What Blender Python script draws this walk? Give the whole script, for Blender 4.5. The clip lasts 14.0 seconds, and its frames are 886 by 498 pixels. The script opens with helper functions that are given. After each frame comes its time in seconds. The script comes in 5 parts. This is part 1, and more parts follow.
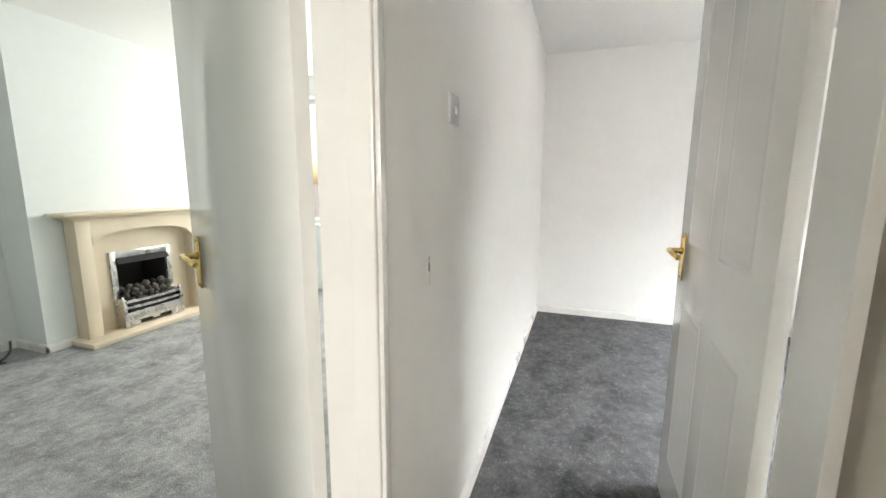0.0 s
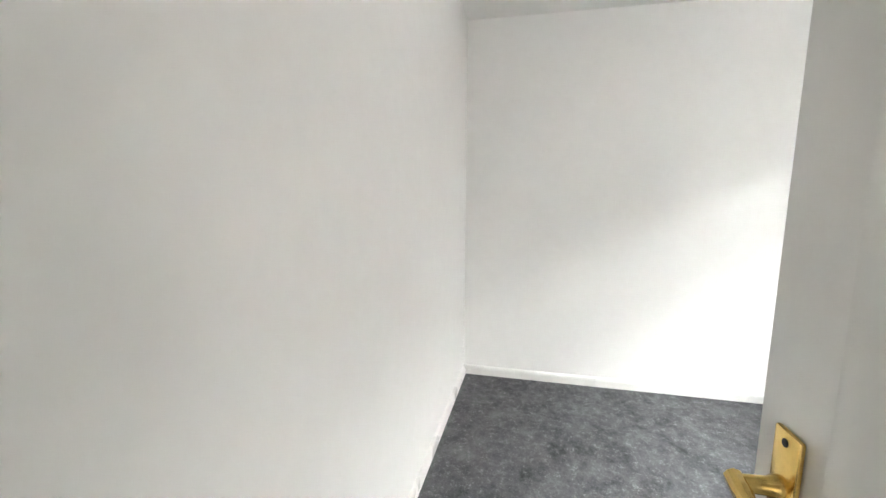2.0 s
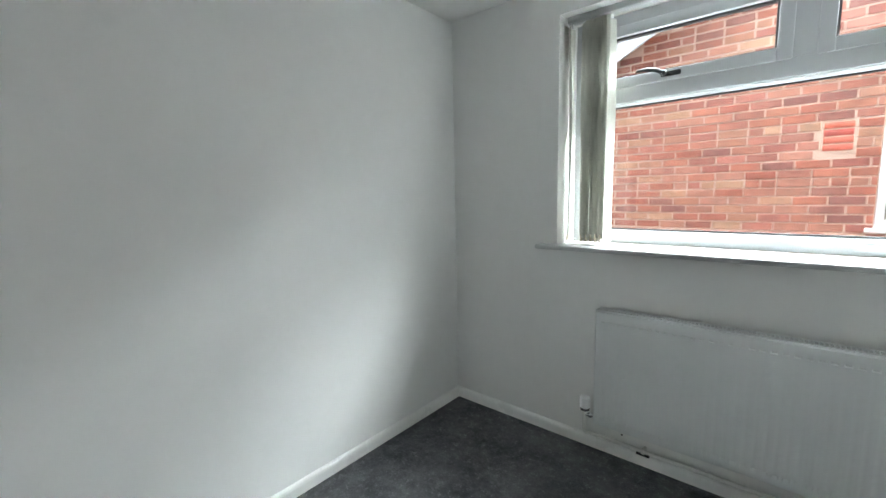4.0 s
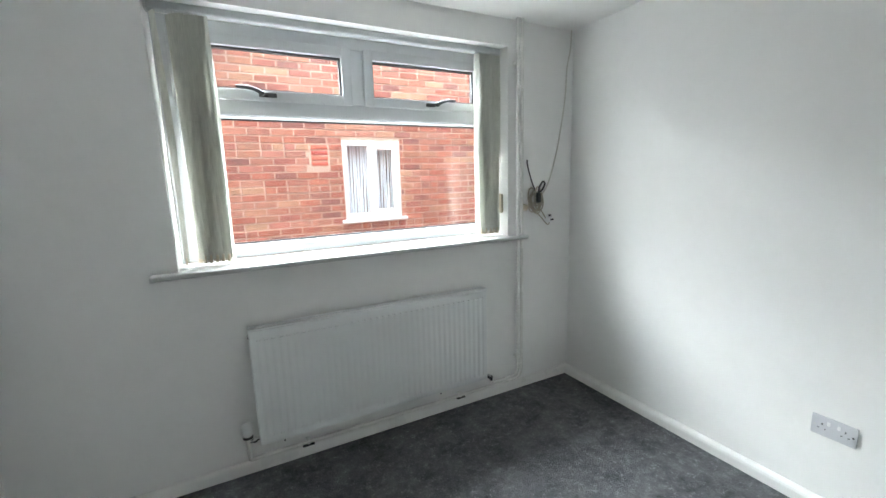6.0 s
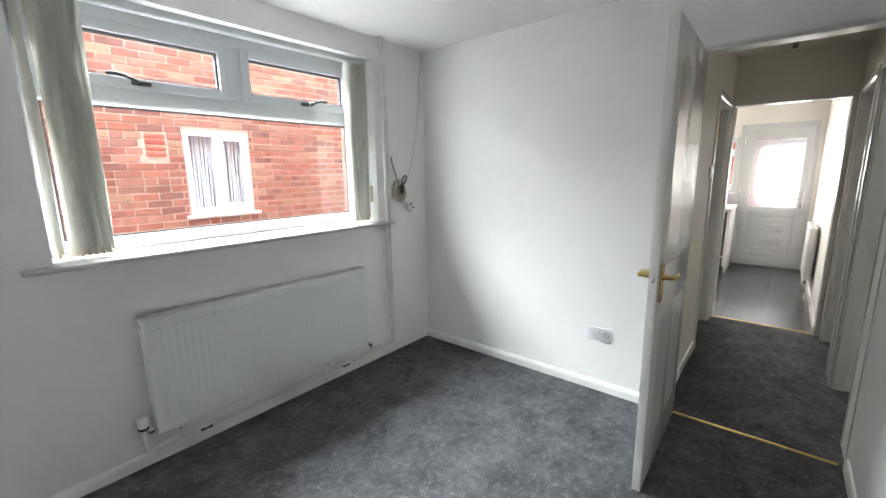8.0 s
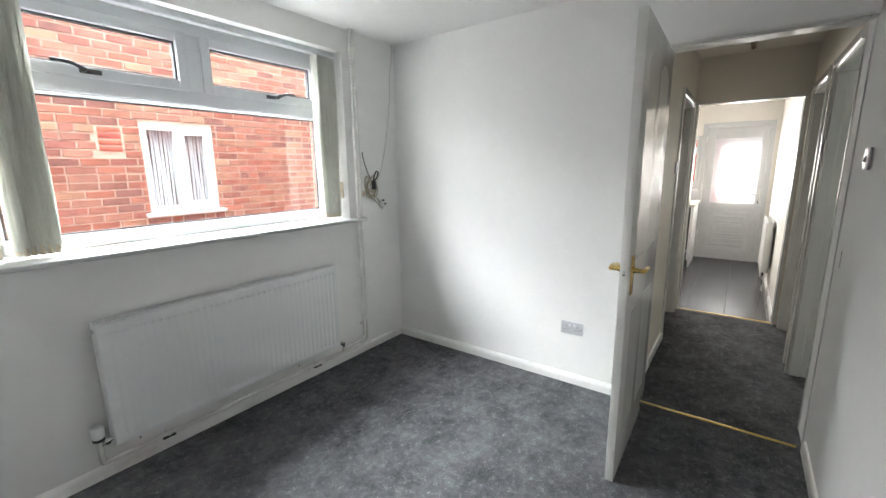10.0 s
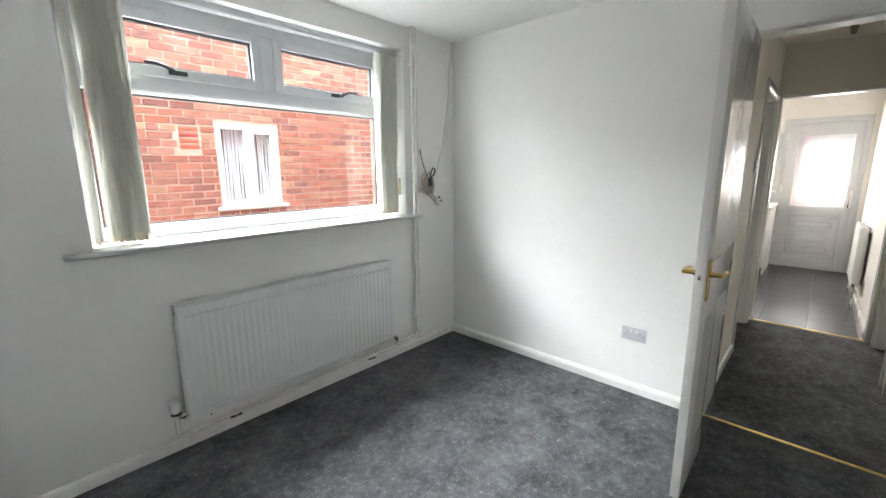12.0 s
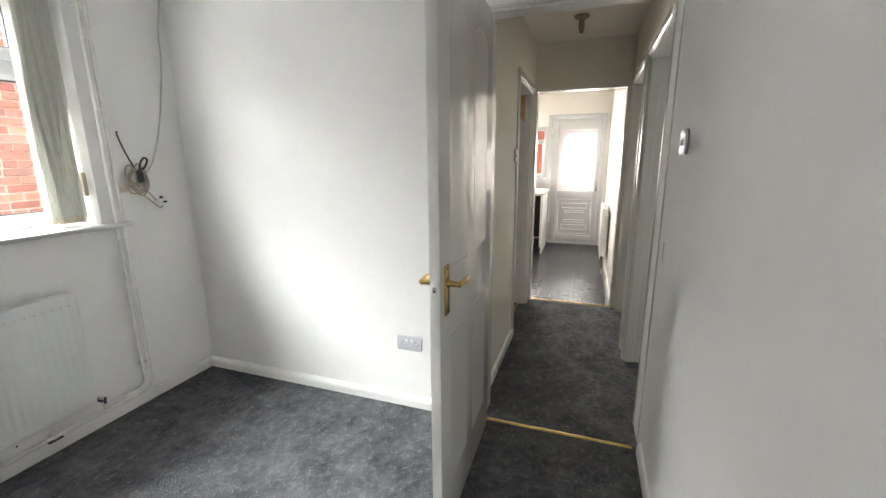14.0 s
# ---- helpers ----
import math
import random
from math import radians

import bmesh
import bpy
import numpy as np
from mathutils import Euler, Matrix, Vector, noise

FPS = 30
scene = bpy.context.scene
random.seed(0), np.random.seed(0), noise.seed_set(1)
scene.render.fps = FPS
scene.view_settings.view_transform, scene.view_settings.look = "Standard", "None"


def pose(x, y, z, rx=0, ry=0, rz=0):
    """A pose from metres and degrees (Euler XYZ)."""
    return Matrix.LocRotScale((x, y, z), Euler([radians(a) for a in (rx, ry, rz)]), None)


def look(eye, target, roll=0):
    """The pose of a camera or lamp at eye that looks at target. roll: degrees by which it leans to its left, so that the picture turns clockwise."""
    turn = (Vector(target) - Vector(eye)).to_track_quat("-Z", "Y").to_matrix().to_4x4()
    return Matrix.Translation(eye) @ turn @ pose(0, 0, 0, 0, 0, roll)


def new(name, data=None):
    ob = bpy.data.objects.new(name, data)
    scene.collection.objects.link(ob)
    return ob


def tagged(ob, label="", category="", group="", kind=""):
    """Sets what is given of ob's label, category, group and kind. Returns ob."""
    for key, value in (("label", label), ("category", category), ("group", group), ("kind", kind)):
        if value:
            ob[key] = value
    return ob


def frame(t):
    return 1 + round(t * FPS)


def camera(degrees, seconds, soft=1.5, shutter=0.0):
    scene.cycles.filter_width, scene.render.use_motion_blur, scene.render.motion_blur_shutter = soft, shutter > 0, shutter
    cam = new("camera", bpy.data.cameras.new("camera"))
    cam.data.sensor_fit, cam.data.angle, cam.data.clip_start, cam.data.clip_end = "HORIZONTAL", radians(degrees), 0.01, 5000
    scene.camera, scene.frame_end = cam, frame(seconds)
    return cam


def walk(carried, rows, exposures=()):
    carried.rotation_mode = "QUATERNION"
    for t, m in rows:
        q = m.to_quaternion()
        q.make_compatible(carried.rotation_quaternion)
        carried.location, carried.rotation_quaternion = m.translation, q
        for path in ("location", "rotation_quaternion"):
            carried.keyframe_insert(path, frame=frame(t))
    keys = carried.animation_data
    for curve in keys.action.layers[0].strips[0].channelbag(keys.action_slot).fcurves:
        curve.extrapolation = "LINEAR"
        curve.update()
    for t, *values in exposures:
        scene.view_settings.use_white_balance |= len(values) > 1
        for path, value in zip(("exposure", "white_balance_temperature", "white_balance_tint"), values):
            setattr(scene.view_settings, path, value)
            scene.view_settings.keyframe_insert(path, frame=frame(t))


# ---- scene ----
cam = camera(94.5, 14.0)
PATH = [
    (0, (0.927, -2.33, 1.23), (-0.943, -2.963, 0.911), 0.3),
    (0.5, (0.683, -2.349, 1.244), (-1.194, -2.962, 0.925), 0.2),
    (1, (0.403, -2.341, 1.269), (-1.485, -2.92, 0.955), 0.4),
    (1.5, (0.097, -2.328, 1.302), (-1.809, -2.847, 0.989), 0.3),
    (2, (-0.276, -2.24, 1.301), (-2.206, -2.677, 1.012), 0.2),
    (2.2, (-0.396, -2.217, 1.299), (-2.34, -2.596, 1.016), 0.3),
    (4.3, (-1.42, -1.995, 1.369), (-2.439, -0.296, 1.094), -2.1),
    (4.5, (-1.364, -1.975, 1.384), (-2.197, -0.179, 1.101), -2.6),
    (5, (-1.594, -2.019, 1.394), (-1.653, -0.044, 1.081), -2.5),
    (5.5, (-1.845, -2.063, 1.427), (-1.339, -0.157, 1.089), -2.1),
    (6, (-2.107, -2.126, 1.445), (-1.2, -0.377, 1.105), -1.7),
    (6.5, (-2.29, -2.194, 1.461), (-1.168, -0.577, 1.109), -1.4),
    (7, (-2.454, -2.237, 1.469), (-1.182, -0.735, 1.114), -1.1),
    (7.5, (-2.559, -2.279, 1.454), (-1.168, -0.888, 1.091), -0.9),
    (8, (-2.577, -2.332, 1.437), (-1.067, -1.074, 1.062), -0.8),
    (8.5, (-2.55, -2.355, 1.444), (-0.957, -1.211, 1.051), -0.8),
    (11, (-2.574, -2.272, 1.409), (-1.012, -1.079, 1.042), -0.4),
    (11.5, (-2.587, -2.258, 1.408), (-1.1, -0.972, 1.037), -0.4),
    (12, (-2.578, -2.268, 1.407), (-1.139, -0.934, 1.019), -0.4),
    (12.5, (-2.521, -2.285, 1.408), (-1.073, -0.968, 1.0), -0.4),
    (13, (-2.395, -2.29, 1.418), (-0.858, -1.082, 0.997), -0.5),
    (13.5, (-2.22, -2.332, 1.419), (-0.54, -1.334, 0.992), -0.6),
    (14, (-1.943, -2.39, 1.392), (-0.102, -1.742, 0.957), -0.5),
]
walk(cam, [(t, look(eye, target, roll)) for t, eye, target, roll in PATH],
     exposures=[(0, 1.98, 7250, 10), (0.5, 1.95, 7250, 10), (1.0, 2.05, 7250, 10), (1.5, 2.05, 7250, 10), (2.2, 1.66, 7150, 9),
                (4.3, 0.66, 6600, 3), (5.0, 0.74, 6600, 4), (6.5, 0.80, 6700, 6), (8.5, 0.93, 6800, 9),
                (11, 0.95, 6900, 9), (13.5, 1.0, 7050, 10), (14, 1.12, 7150, 10)])

# ---- world, sun, large lights ----
world = bpy.data.worlds.new("world")
scene.world = world
world.use_nodes = True
wn = world.node_tree
sky = wn.nodes.new("ShaderNodeTexSky")
sky.sky_type = 'NISHITA'
sky.sun_disc = False
sky.sun_elevation = radians(48)
sky.sun_rotation = radians(250)
sky.air_density = 1.0
sky.dust_density = 4.0
wn.links.new(sky.outputs[0], wn.nodes["Background"].inputs[0])
wn.nodes["Background"].inputs[1].default_value = 0.078

sun = new("sun", bpy.data.lights.new("sun", 'SUN'))
sun.data.energy = 0.22
sun.data.angle = radians(15)
sun.data.color = (1.0, 0.95, 0.88)
sun.matrix_world = look((-3, -2, 9), (-1, 2.6, 1.5))


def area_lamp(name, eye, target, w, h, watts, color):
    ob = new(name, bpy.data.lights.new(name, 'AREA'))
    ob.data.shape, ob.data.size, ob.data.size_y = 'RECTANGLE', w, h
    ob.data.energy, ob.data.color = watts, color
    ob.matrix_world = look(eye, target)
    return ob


# added lamp high between the houses, standing in for sky at the bedroom window
area_lamp("sky_fill_bedroom", (-1.05, 2.22, 3.80), (-1.05, -1.50, 1.15), 8.0, 2.10, 1980, (0.84, 0.925, 1.0))
# added lamp in place of open sky past the neighbouring house's street end
area_lamp("sky_fill_street", (-5.40, 2.10, 2.30), (-1.40, 0.10, 1.55), 2.4, 2.8, 80, (0.88, 0.945, 1.0))
# lamps added outside the living room's and the kitchen's openings, in place of daylight
area_lamp("sky_living", (-3.30, -4.50, 1.6), (0.0, -4.6, 1.0), 2.2, 1.3, 21, (0.92, 0.98, 1.0))
area_lamp("sky_back_door", (5.30, -2.24, 1.32), (2.0, -2.3, 0.6), 0.40, 0.74, 3.5, (0.97, 0.985, 1.0))
area_lamp("sky_kitchen", (5.35, -1.0, 1.75), (3.0, -2.2, 0.7), 1.1, 1.0, 104, (0.97, 0.98, 1.0))


# ---- materials ----
def material(name, color, rough=0.5, metal=0.0, var=0.06, scale=3.0, fine=60.0, bump=0.05, bump_scale=200.0,
             coat=0.0, spread=0.0, emit=None, dist=0.002):
    """Painted or plain surface: colour varied at two scales, fine bump."""
    m = bpy.data.materials.new(name)
    m.use_nodes = True
    nt = m.node_tree
    b = nt.nodes["Principled BSDF"]
    tc = nt.nodes.new("ShaderNodeTexCoord")
    n1, n2 = nt.nodes.new("ShaderNodeTexNoise"), nt.nodes.new("ShaderNodeTexNoise")
    n1.inputs["Scale"].default_value, n2.inputs["Scale"].default_value = scale, fine
    n1.inputs["Detail"].default_value = 5
    nt.links.new(tc.outputs["Object"], n1.inputs["Vector"])
    nt.links.new(tc.outputs["Object"], n2.inputs["Vector"])
    add = nt.nodes.new("ShaderNodeMath")
    add.operation = 'MULTIPLY_ADD'
    nt.links.new(n2.outputs[0], add.inputs[0])
    add.inputs[1].default_value = 0.5
    nt.links.new(n1.outputs[0], add.inputs[2])
    ramp = nt.nodes.new("ShaderNodeMapRange")
    ramp.inputs[1].default_value, ramp.inputs[2].default_value = 0.45, 1.05
    ramp.inputs[3].default_value, ramp.inputs[4].default_value = 1 - var, 1 + var
    nt.links.new(add.outputs[0], ramp.inputs[0])
    mul = nt.nodes.new("ShaderNodeVectorMath")
    mul.operation = 'SCALE'
    mul.inputs[0].default_value = color
    nt.links.new(ramp.outputs[0], mul.inputs["Scale"])
    nt.links.new(mul.outputs[0], b.inputs["Base Color"])
    rr = nt.nodes.new("ShaderNodeMapRange")
    rr.inputs[1].default_value, rr.inputs[2].default_value = 0.3, 0.7
    rr.inputs[3].default_value, rr.inputs[4].default_value = max(rough - 0.06, 0.02), min(rough + 0.06, 1)
    nt.links.new(n1.outputs[0], rr.inputs[0])
    nt.links.new(rr.outputs[0], b.inputs["Roughness"])
    b.inputs["Metallic"].default_value = metal
    b.inputs["Coat Weight"].default_value = coat
    if bump:
        n3 = nt.nodes.new("ShaderNodeTexNoise")
        n3.inputs["Scale"].default_value = bump_scale
        n3.inputs["Detail"].default_value = 3
        nt.links.new(tc.outputs["Object"], n3.inputs["Vector"])
        bp = nt.nodes.new("ShaderNodeBump")
        bp.inputs["Strength"].default_value, bp.inputs["Distance"].default_value = bump, dist
        nt.links.new(n3.outputs[0], bp.inputs["Height"])
        nt.links.new(bp.outputs[0], b.inputs["Normal"])
    if emit:
        b.inputs["Emission Color"].default_value = (*emit[0], 1)
        b.inputs["Emission Strength"].default_value = emit[1]
    return m


def carpet(name, dark, light, speck):
    """Cut-pile carpet: tuft grain, brushed patches and scattered pale fibre tips."""
    m = bpy.data.materials.new(name)
    m.use_nodes = True
    nt = m.node_tree
    b = nt.nodes["Principled BSDF"]
    tc = nt.nodes.new("ShaderNodeTexCoord")

    def tex(kind, scale, detail=3.0, rough=0.6):
        n = nt.nodes.new(kind)
        n.inputs["Scale"].default_value = scale
        if kind == "ShaderNodeTexNoise":
            n.inputs["Detail"].default_value, n.inputs["Roughness"].default_value = detail, rough
        nt.links.new(tc.outputs["Object"], n.inputs["Vector"])
        return n
    big, mid, fine = tex("ShaderNodeTexNoise", 5.0, 7, 0.72), tex("ShaderNodeTexNoise", 24, 5, 0.8), tex("ShaderNodeTexNoise", 105, 5, 0.85)
    tuft = tex("ShaderNodeTexVoronoi", 150)

    def math_node(op, a, c):
        n = nt.nodes.new("ShaderNodeMath")
        n.operation = op
        for i, v in enumerate((a, c)):
            if isinstance(v, (int, float)):
                n.inputs[i].default_value = v
            else:
                nt.links.new(v, n.inputs[i])
        return n.outputs[0]
    mix = math_node('ADD', math_node('MULTIPLY', big.outputs[0], 0.95), math_node('MULTIPLY', mid.outputs[0], 0.55))
    mix = math_node('ADD', mix, math_node('MULTIPLY', fine.outputs[0], 0.4))
    ramp = nt.nodes.new("ShaderNodeMapRange")
    ramp.inputs[1].default_value, ramp.inputs[2].default_value = 0.74, 1.18
    nt.links.new(mix, ramp.inputs[0])
    mc = nt.nodes.new("ShaderNodeMix")
    mc.data_type = 'RGBA'
    mc.inputs[6].default_value, mc.inputs[7].default_value = (*dark, 1), (*light, 1)
    nt.links.new(ramp.outputs[0], mc.inputs[0])
    sp = nt.nodes.new("ShaderNodeMapRange")
    sp.inputs[1].default_value, sp.inputs[2].default_value = 0.295, 0.43
    nt.links.new(math_node('MULTIPLY', fine.outputs[0], mid.outputs[0]), sp.inputs[0])
    mc2 = nt.nodes.new("ShaderNodeMix")
    mc2.data_type = 'RGBA'
    mc2.inputs[7].default_value = (*speck, 1)
    nt.links.new(sp.outputs[0], mc2.inputs[0])
    nt.links.new(mc.outputs[2], mc2.inputs[6])
    nt.links.new(mc2.outputs[2], b.inputs["Base Color"])
    b.inputs["Roughness"].default_value = 0.95
    b.inputs["Specular IOR Level"].default_value = 0.05
    h = math_node('ADD', math_node('MULTIPLY', tuft.outputs[0], 0.6), math_node('MULTIPLY', mid.outputs[0], 1.0))
    bp = nt.nodes.new("ShaderNodeBump")
    bp.inputs["Strength"].default_value, bp.inputs["Distance"].default_value = 0.8, 0.006
    nt.links.new(h, bp.inputs["Height"])
    nt.links.new(bp.outputs[0], b.inputs["Normal"])
    return m


def varied(name, colors, rough, source, bump=0.3, bump_scale=90.0, mottled=0.25, spec=0.3):
    """Pieces of several colours: one colour a piece, mottled."""
    m = bpy.data.materials.new(name)
    m.use_nodes = True
    nt = m.node_tree
    b = nt.nodes["Principled BSDF"]
    if source == "object":
        rnd = nt.nodes.new("ShaderNodeObjectInfo").outputs["Random"]
    else:
        rnd = nt.nodes.new("ShaderNodeNewGeometry").outputs["Random Per Island"]
    ramp = nt.nodes.new("ShaderNodeValToRGB")
    ramp.color_ramp.interpolation = 'LINEAR'
    els = ramp.color_ramp.elements
    while len(els) < len(colors):
        els.new(0.5)
    for i, c in enumerate(colors):
        els[i].position = i / (len(colors) - 1)
        els[i].color = (*c, 1)
    nt.links.new(rnd, ramp.inputs[0])
    tc = nt.nodes.new("ShaderNodeTexCoord")
    geo = nt.nodes.new("ShaderNodeNewGeometry")
    n = nt.nodes.new("ShaderNodeTexNoise")
    n.inputs["Scale"].default_value, n.inputs["Detail"].default_value = 14, 6
    nt.links.new(geo.outputs["Position"], n.inputs["Vector"])
    mr = nt.nodes.new("ShaderNodeMapRange")
    mr.inputs[1].default_value, mr.inputs[2].default_value = 0.3, 0.7
    mr.inputs[3].default_value, mr.inputs[4].default_value = 1 - mottled, 1 + mottled
    nt.links.new(n.outputs[0], mr.inputs[0])
    sc = nt.nodes.new("ShaderNodeVectorMath")
    sc.operation = 'SCALE'
    nt.links.new(ramp.outputs[0], sc.inputs[0])
    nt.links.new(mr.outputs[0], sc.inputs["Scale"])
    nt.links.new(sc.outputs[0], b.inputs["Base Color"])
    b.inputs["Roughness"].default_value = rough
    b.inputs["Specular IOR Level"].default_value = spec
    n3 = nt.nodes.new("ShaderNodeTexNoise")
    n3.inputs["Scale"].default_value, n3.inputs["Detail"].default_value = bump_scale, 4
    nt.links.new(geo.outputs["Position"], n3.inputs["Vector"])
    bp = nt.nodes.new("ShaderNodeBump")
    bp.inputs["Strength"].default_value, bp.inputs["Distance"].default_value = bump, 0.003
    nt.links.new(n3.outputs[0], bp.inputs["Height"])
    nt.links.new(bp.outputs[0], b.inputs["Normal"])
    return m


def glass(name, rough=0.0, color=(1, 1, 1)):
    m = bpy.data.materials.new(name)
    m.use_nodes = True
    nt = m.node_tree
    b = nt.nodes["Principled BSDF"]
    b.inputs["Base Color"].default_value = (*color, 1)
    b.inputs["Transmission Weight"].default_value = 1.0
    b.inputs["Roughness"].default_value = rough
    b.inputs["IOR"].default_value = 1.45
    return m


def fabric(name, color):
    """Thin blind fabric that lets some light through."""
    m = bpy.data.materials.new(name)
    m.use_nodes = True
    nt = m.node_tree
    b = nt.nodes["Principled BSDF"]
    tc = nt.nodes.new("ShaderNodeTexCoord")
    w = nt.nodes.new("ShaderNodeTexNoise")
    w.inputs["Scale"].default_value, w.inputs["Detail"].default_value = 70, 4
    mp = nt.nodes.new("ShaderNodeMapping")
    mp.inputs["Scale"].default_value = (6, 6, 0.3)
    nt.links.new(tc.outputs["Object"], mp.inputs[0])
    nt.links.new(mp.outputs[0], w.inputs["Vector"])
    mr = nt.nodes.new("ShaderNodeMapRange")
    mr.inputs[1].default_value, mr.inputs[2].default_value = 0.3, 0.7
    mr.inputs[3].default_value, mr.inputs[4].default_value = 0.85, 1.1
    nt.links.new(w.outputs[0], mr.inputs[0])
    sc = nt.nodes.new("ShaderNodeVectorMath")
    sc.operation = 'SCALE'
    sc.inputs[0].default_value = color
    nt.links.new(mr.outputs[0], sc.inputs["Scale"])
    nt.links.new(sc.outputs[0], b.inputs["Base Color"])
    b.inputs["Roughness"].default_value = 0.8
    tr = nt.nodes.new("ShaderNodeBsdfTranslucent")
    nt.links.new(sc.outputs[0], tr.inputs[0])
    mx = nt.nodes.new("ShaderNodeMixShader")
    mx.inputs[0].default_value = 0.26
    nt.links.new(b.outputs[0], mx.inputs[1])
    nt.links.new(tr.outputs[0], mx.inputs[2])
    nt.links.new(mx.outputs[0], nt.nodes["Material Output"].inputs[0])
    return m


M_WALL = material("wall_paint", (0.86, 0.853, 0.84), 0.86, var=0.025, scale=1.3, fine=14, bump=0.12, bump_scale=55, dist=0.002)
M_WALL_COOL = material("living_wall_paint", (0.78, 0.82, 0.81), 0.6, var=0.03, scale=1.2, fine=16, bump=0.1, bump_scale=60)
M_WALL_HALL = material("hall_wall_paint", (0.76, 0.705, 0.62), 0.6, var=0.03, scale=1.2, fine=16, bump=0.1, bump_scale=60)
M_WALL_KIT = material("kitchen_wall_paint", (0.83, 0.795, 0.75), 0.6, var=0.03, scale=1.2, fine=16, bump=0.1, bump_scale=60)
M_CEIL = material("ceiling_paint", (0.87, 0.865, 0.85), 0.8, var=0.03, scale=1.0, fine=20, bump=0.15, bump_scale=45)
M_GLOSS = material("gloss_paint", (0.80, 0.79, 0.76), 0.085, var=0.02, scale=2, fine=30, bump=0.06, bump_scale=18)
# white board, its colour darkened to offset the strong light on it
M_SILL = material("window_board_dimmed", (0.57, 0.57, 0.565), 0.4, var=0.03, scale=4, fine=30, bump=0.06, bump_scale=25)
M_SKIRT = material("skirting_gloss", (0.82, 0.81, 0.79), 0.3, var=0.03, scale=4, fine=30, bump=0.06, bump_scale=25)
# white uPVC with its backlit grey put into the base colour
M_UPVC = material("upvc_dimmed", (0.60, 0.61, 0.625), 0.34, var=0.02, scale=3, fine=40, bump=0.02, bump_scale=60)
M_GASKET = material("rubber_gasket", (0.07, 0.07, 0.075), 0.6, var=0.1, bump=0)
M_RAD = material("radiator_enamel", (0.79, 0.80, 0.80), 0.5, var=0.012, scale=3, fine=40, bump=0.03, bump_scale=40)
M_PIPE = material("painted_pipe", (0.84, 0.83, 0.80), 0.25, var=0.06, scale=12, fine=60, bump=0.15, bump_scale=60)
M_DARK = material("dark_metal", (0.03, 0.03, 0.032), 0.4, metal=0.6, var=0.2, scale=30, bump=0.1)
M_CHROME = material("chrome", (0.75, 0.75, 0.76), 0.14, metal=1.0, var=0.04, scale=20, bump=0.02)
M_STEEL = material("brushed_steel", (0.62, 0.61, 0.60), 0.28, metal=1.0, var=0.08, scale=12, fine=120, bump=0.05)
M_GREYMET = material("grey_painted_metal", (0.065, 0.065, 0.07), 0.3, metal=0.5, var=0.1, scale=30, bump=0.05)
M_BRASS = material("brass", (0.72, 0.50, 0.17), 0.22, metal=1.0, var=0.12, scale=30, fine=120, bump=0.05, bump_scale=120)
M_PLASTIC = material("white_plastic", (0.80, 0.80, 0.80), 0.35, var=0.02, scale=8, fine=60, bump=0.02)
M_GREYPL = material("grey_white_plastic", (0.57, 0.57, 0.60), 0.4, var=0.02, scale=8, fine=60, bump=0.02)
M_CREAMPL = material("aged_cream_plastic", (0.66, 0.58, 0.46), 0.45, var=0.06, scale=8, fine=60, bump=0.03)
M_BLACKPL = material("black_plastic", (0.02, 0.02, 0.022), 0.4, var=0.15, scale=20, bump=0.05)
M_CABLE = material("dusty_white_cable", (0.42, 0.37, 0.295), 0.5, var=0.12, scale=20, bump=0.1)
M_AERIAL = material("white_aerial_cable", (0.66, 0.64, 0.59), 0.5, var=0.1, scale=20, bump=0.1)
M_MARBLE = material("cream_marble", (0.74, 0.64, 0.49), 0.35, var=0.05, scale=5, fine=45, bump=0.03, bump_scale=50)
M_SOOT = material("sooty_firebox", (0.025, 0.022, 0.02), 0.85, var=0.4, scale=12, fine=60, bump=0.3, bump_scale=50)
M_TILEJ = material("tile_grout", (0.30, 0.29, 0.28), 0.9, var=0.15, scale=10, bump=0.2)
M_TILE = varied("slate_grey_tile", [(0.055, 0.056, 0.062), (0.072, 0.073, 0.08), (0.048, 0.049, 0.055)], 0.27, "object", bump=0.25, bump_scale=25, mottled=0.25, spec=0.5)
M_MORTAR = material("brick_mortar", (0.43, 0.33, 0.275), 0.95, var=0.15, scale=5, fine=60, bump=0.4, bump_scale=120)
BRICKS = [(0.225, 0.078, 0.056), (0.29, 0.115, 0.080), (0.165, 0.072, 0.062), (0.31, 0.150, 0.112), (0.24, 0.088, 0.062), (0.33, 0.205, 0.140), (0.21, 0.078, 0.062), (0.30, 0.125, 0.100), (0.27, 0.140, 0.100)]
M_BRICK = varied("red_brick", BRICKS, 0.9, "object")
M_BRICKS = varied("red_brickwork", BRICKS, 0.9, "island")
M_COAL = varied("ceramic_coal", [(0.03, 0.03, 0.03), (0.09, 0.08, 0.075), (0.16, 0.14, 0.12)], 0.8, "object", bump=0.5, bump_scale=60)
M_ROOF = material("concrete_roof_tile", (0.13, 0.10, 0.09), 0.9, var=0.2, scale=8, bump=0.3, bump_scale=30)
M_GROUND = material("concrete_ground", (0.26, 0.25, 0.24), 0.95, var=0.25, scale=0.7, fine=20, bump=0.4, bump_scale=60)
M_GREYWOOD = material("grey_painted_bargeboard", (0.30, 0.32, 0.36), 0.6, var=0.08, scale=4, bump=0.1)
M_CARPET = carpet("charcoal_carpet", (0.045, 0.045, 0.048), (0.176, 0.177, 0.185), (0.34, 0.34, 0.36))
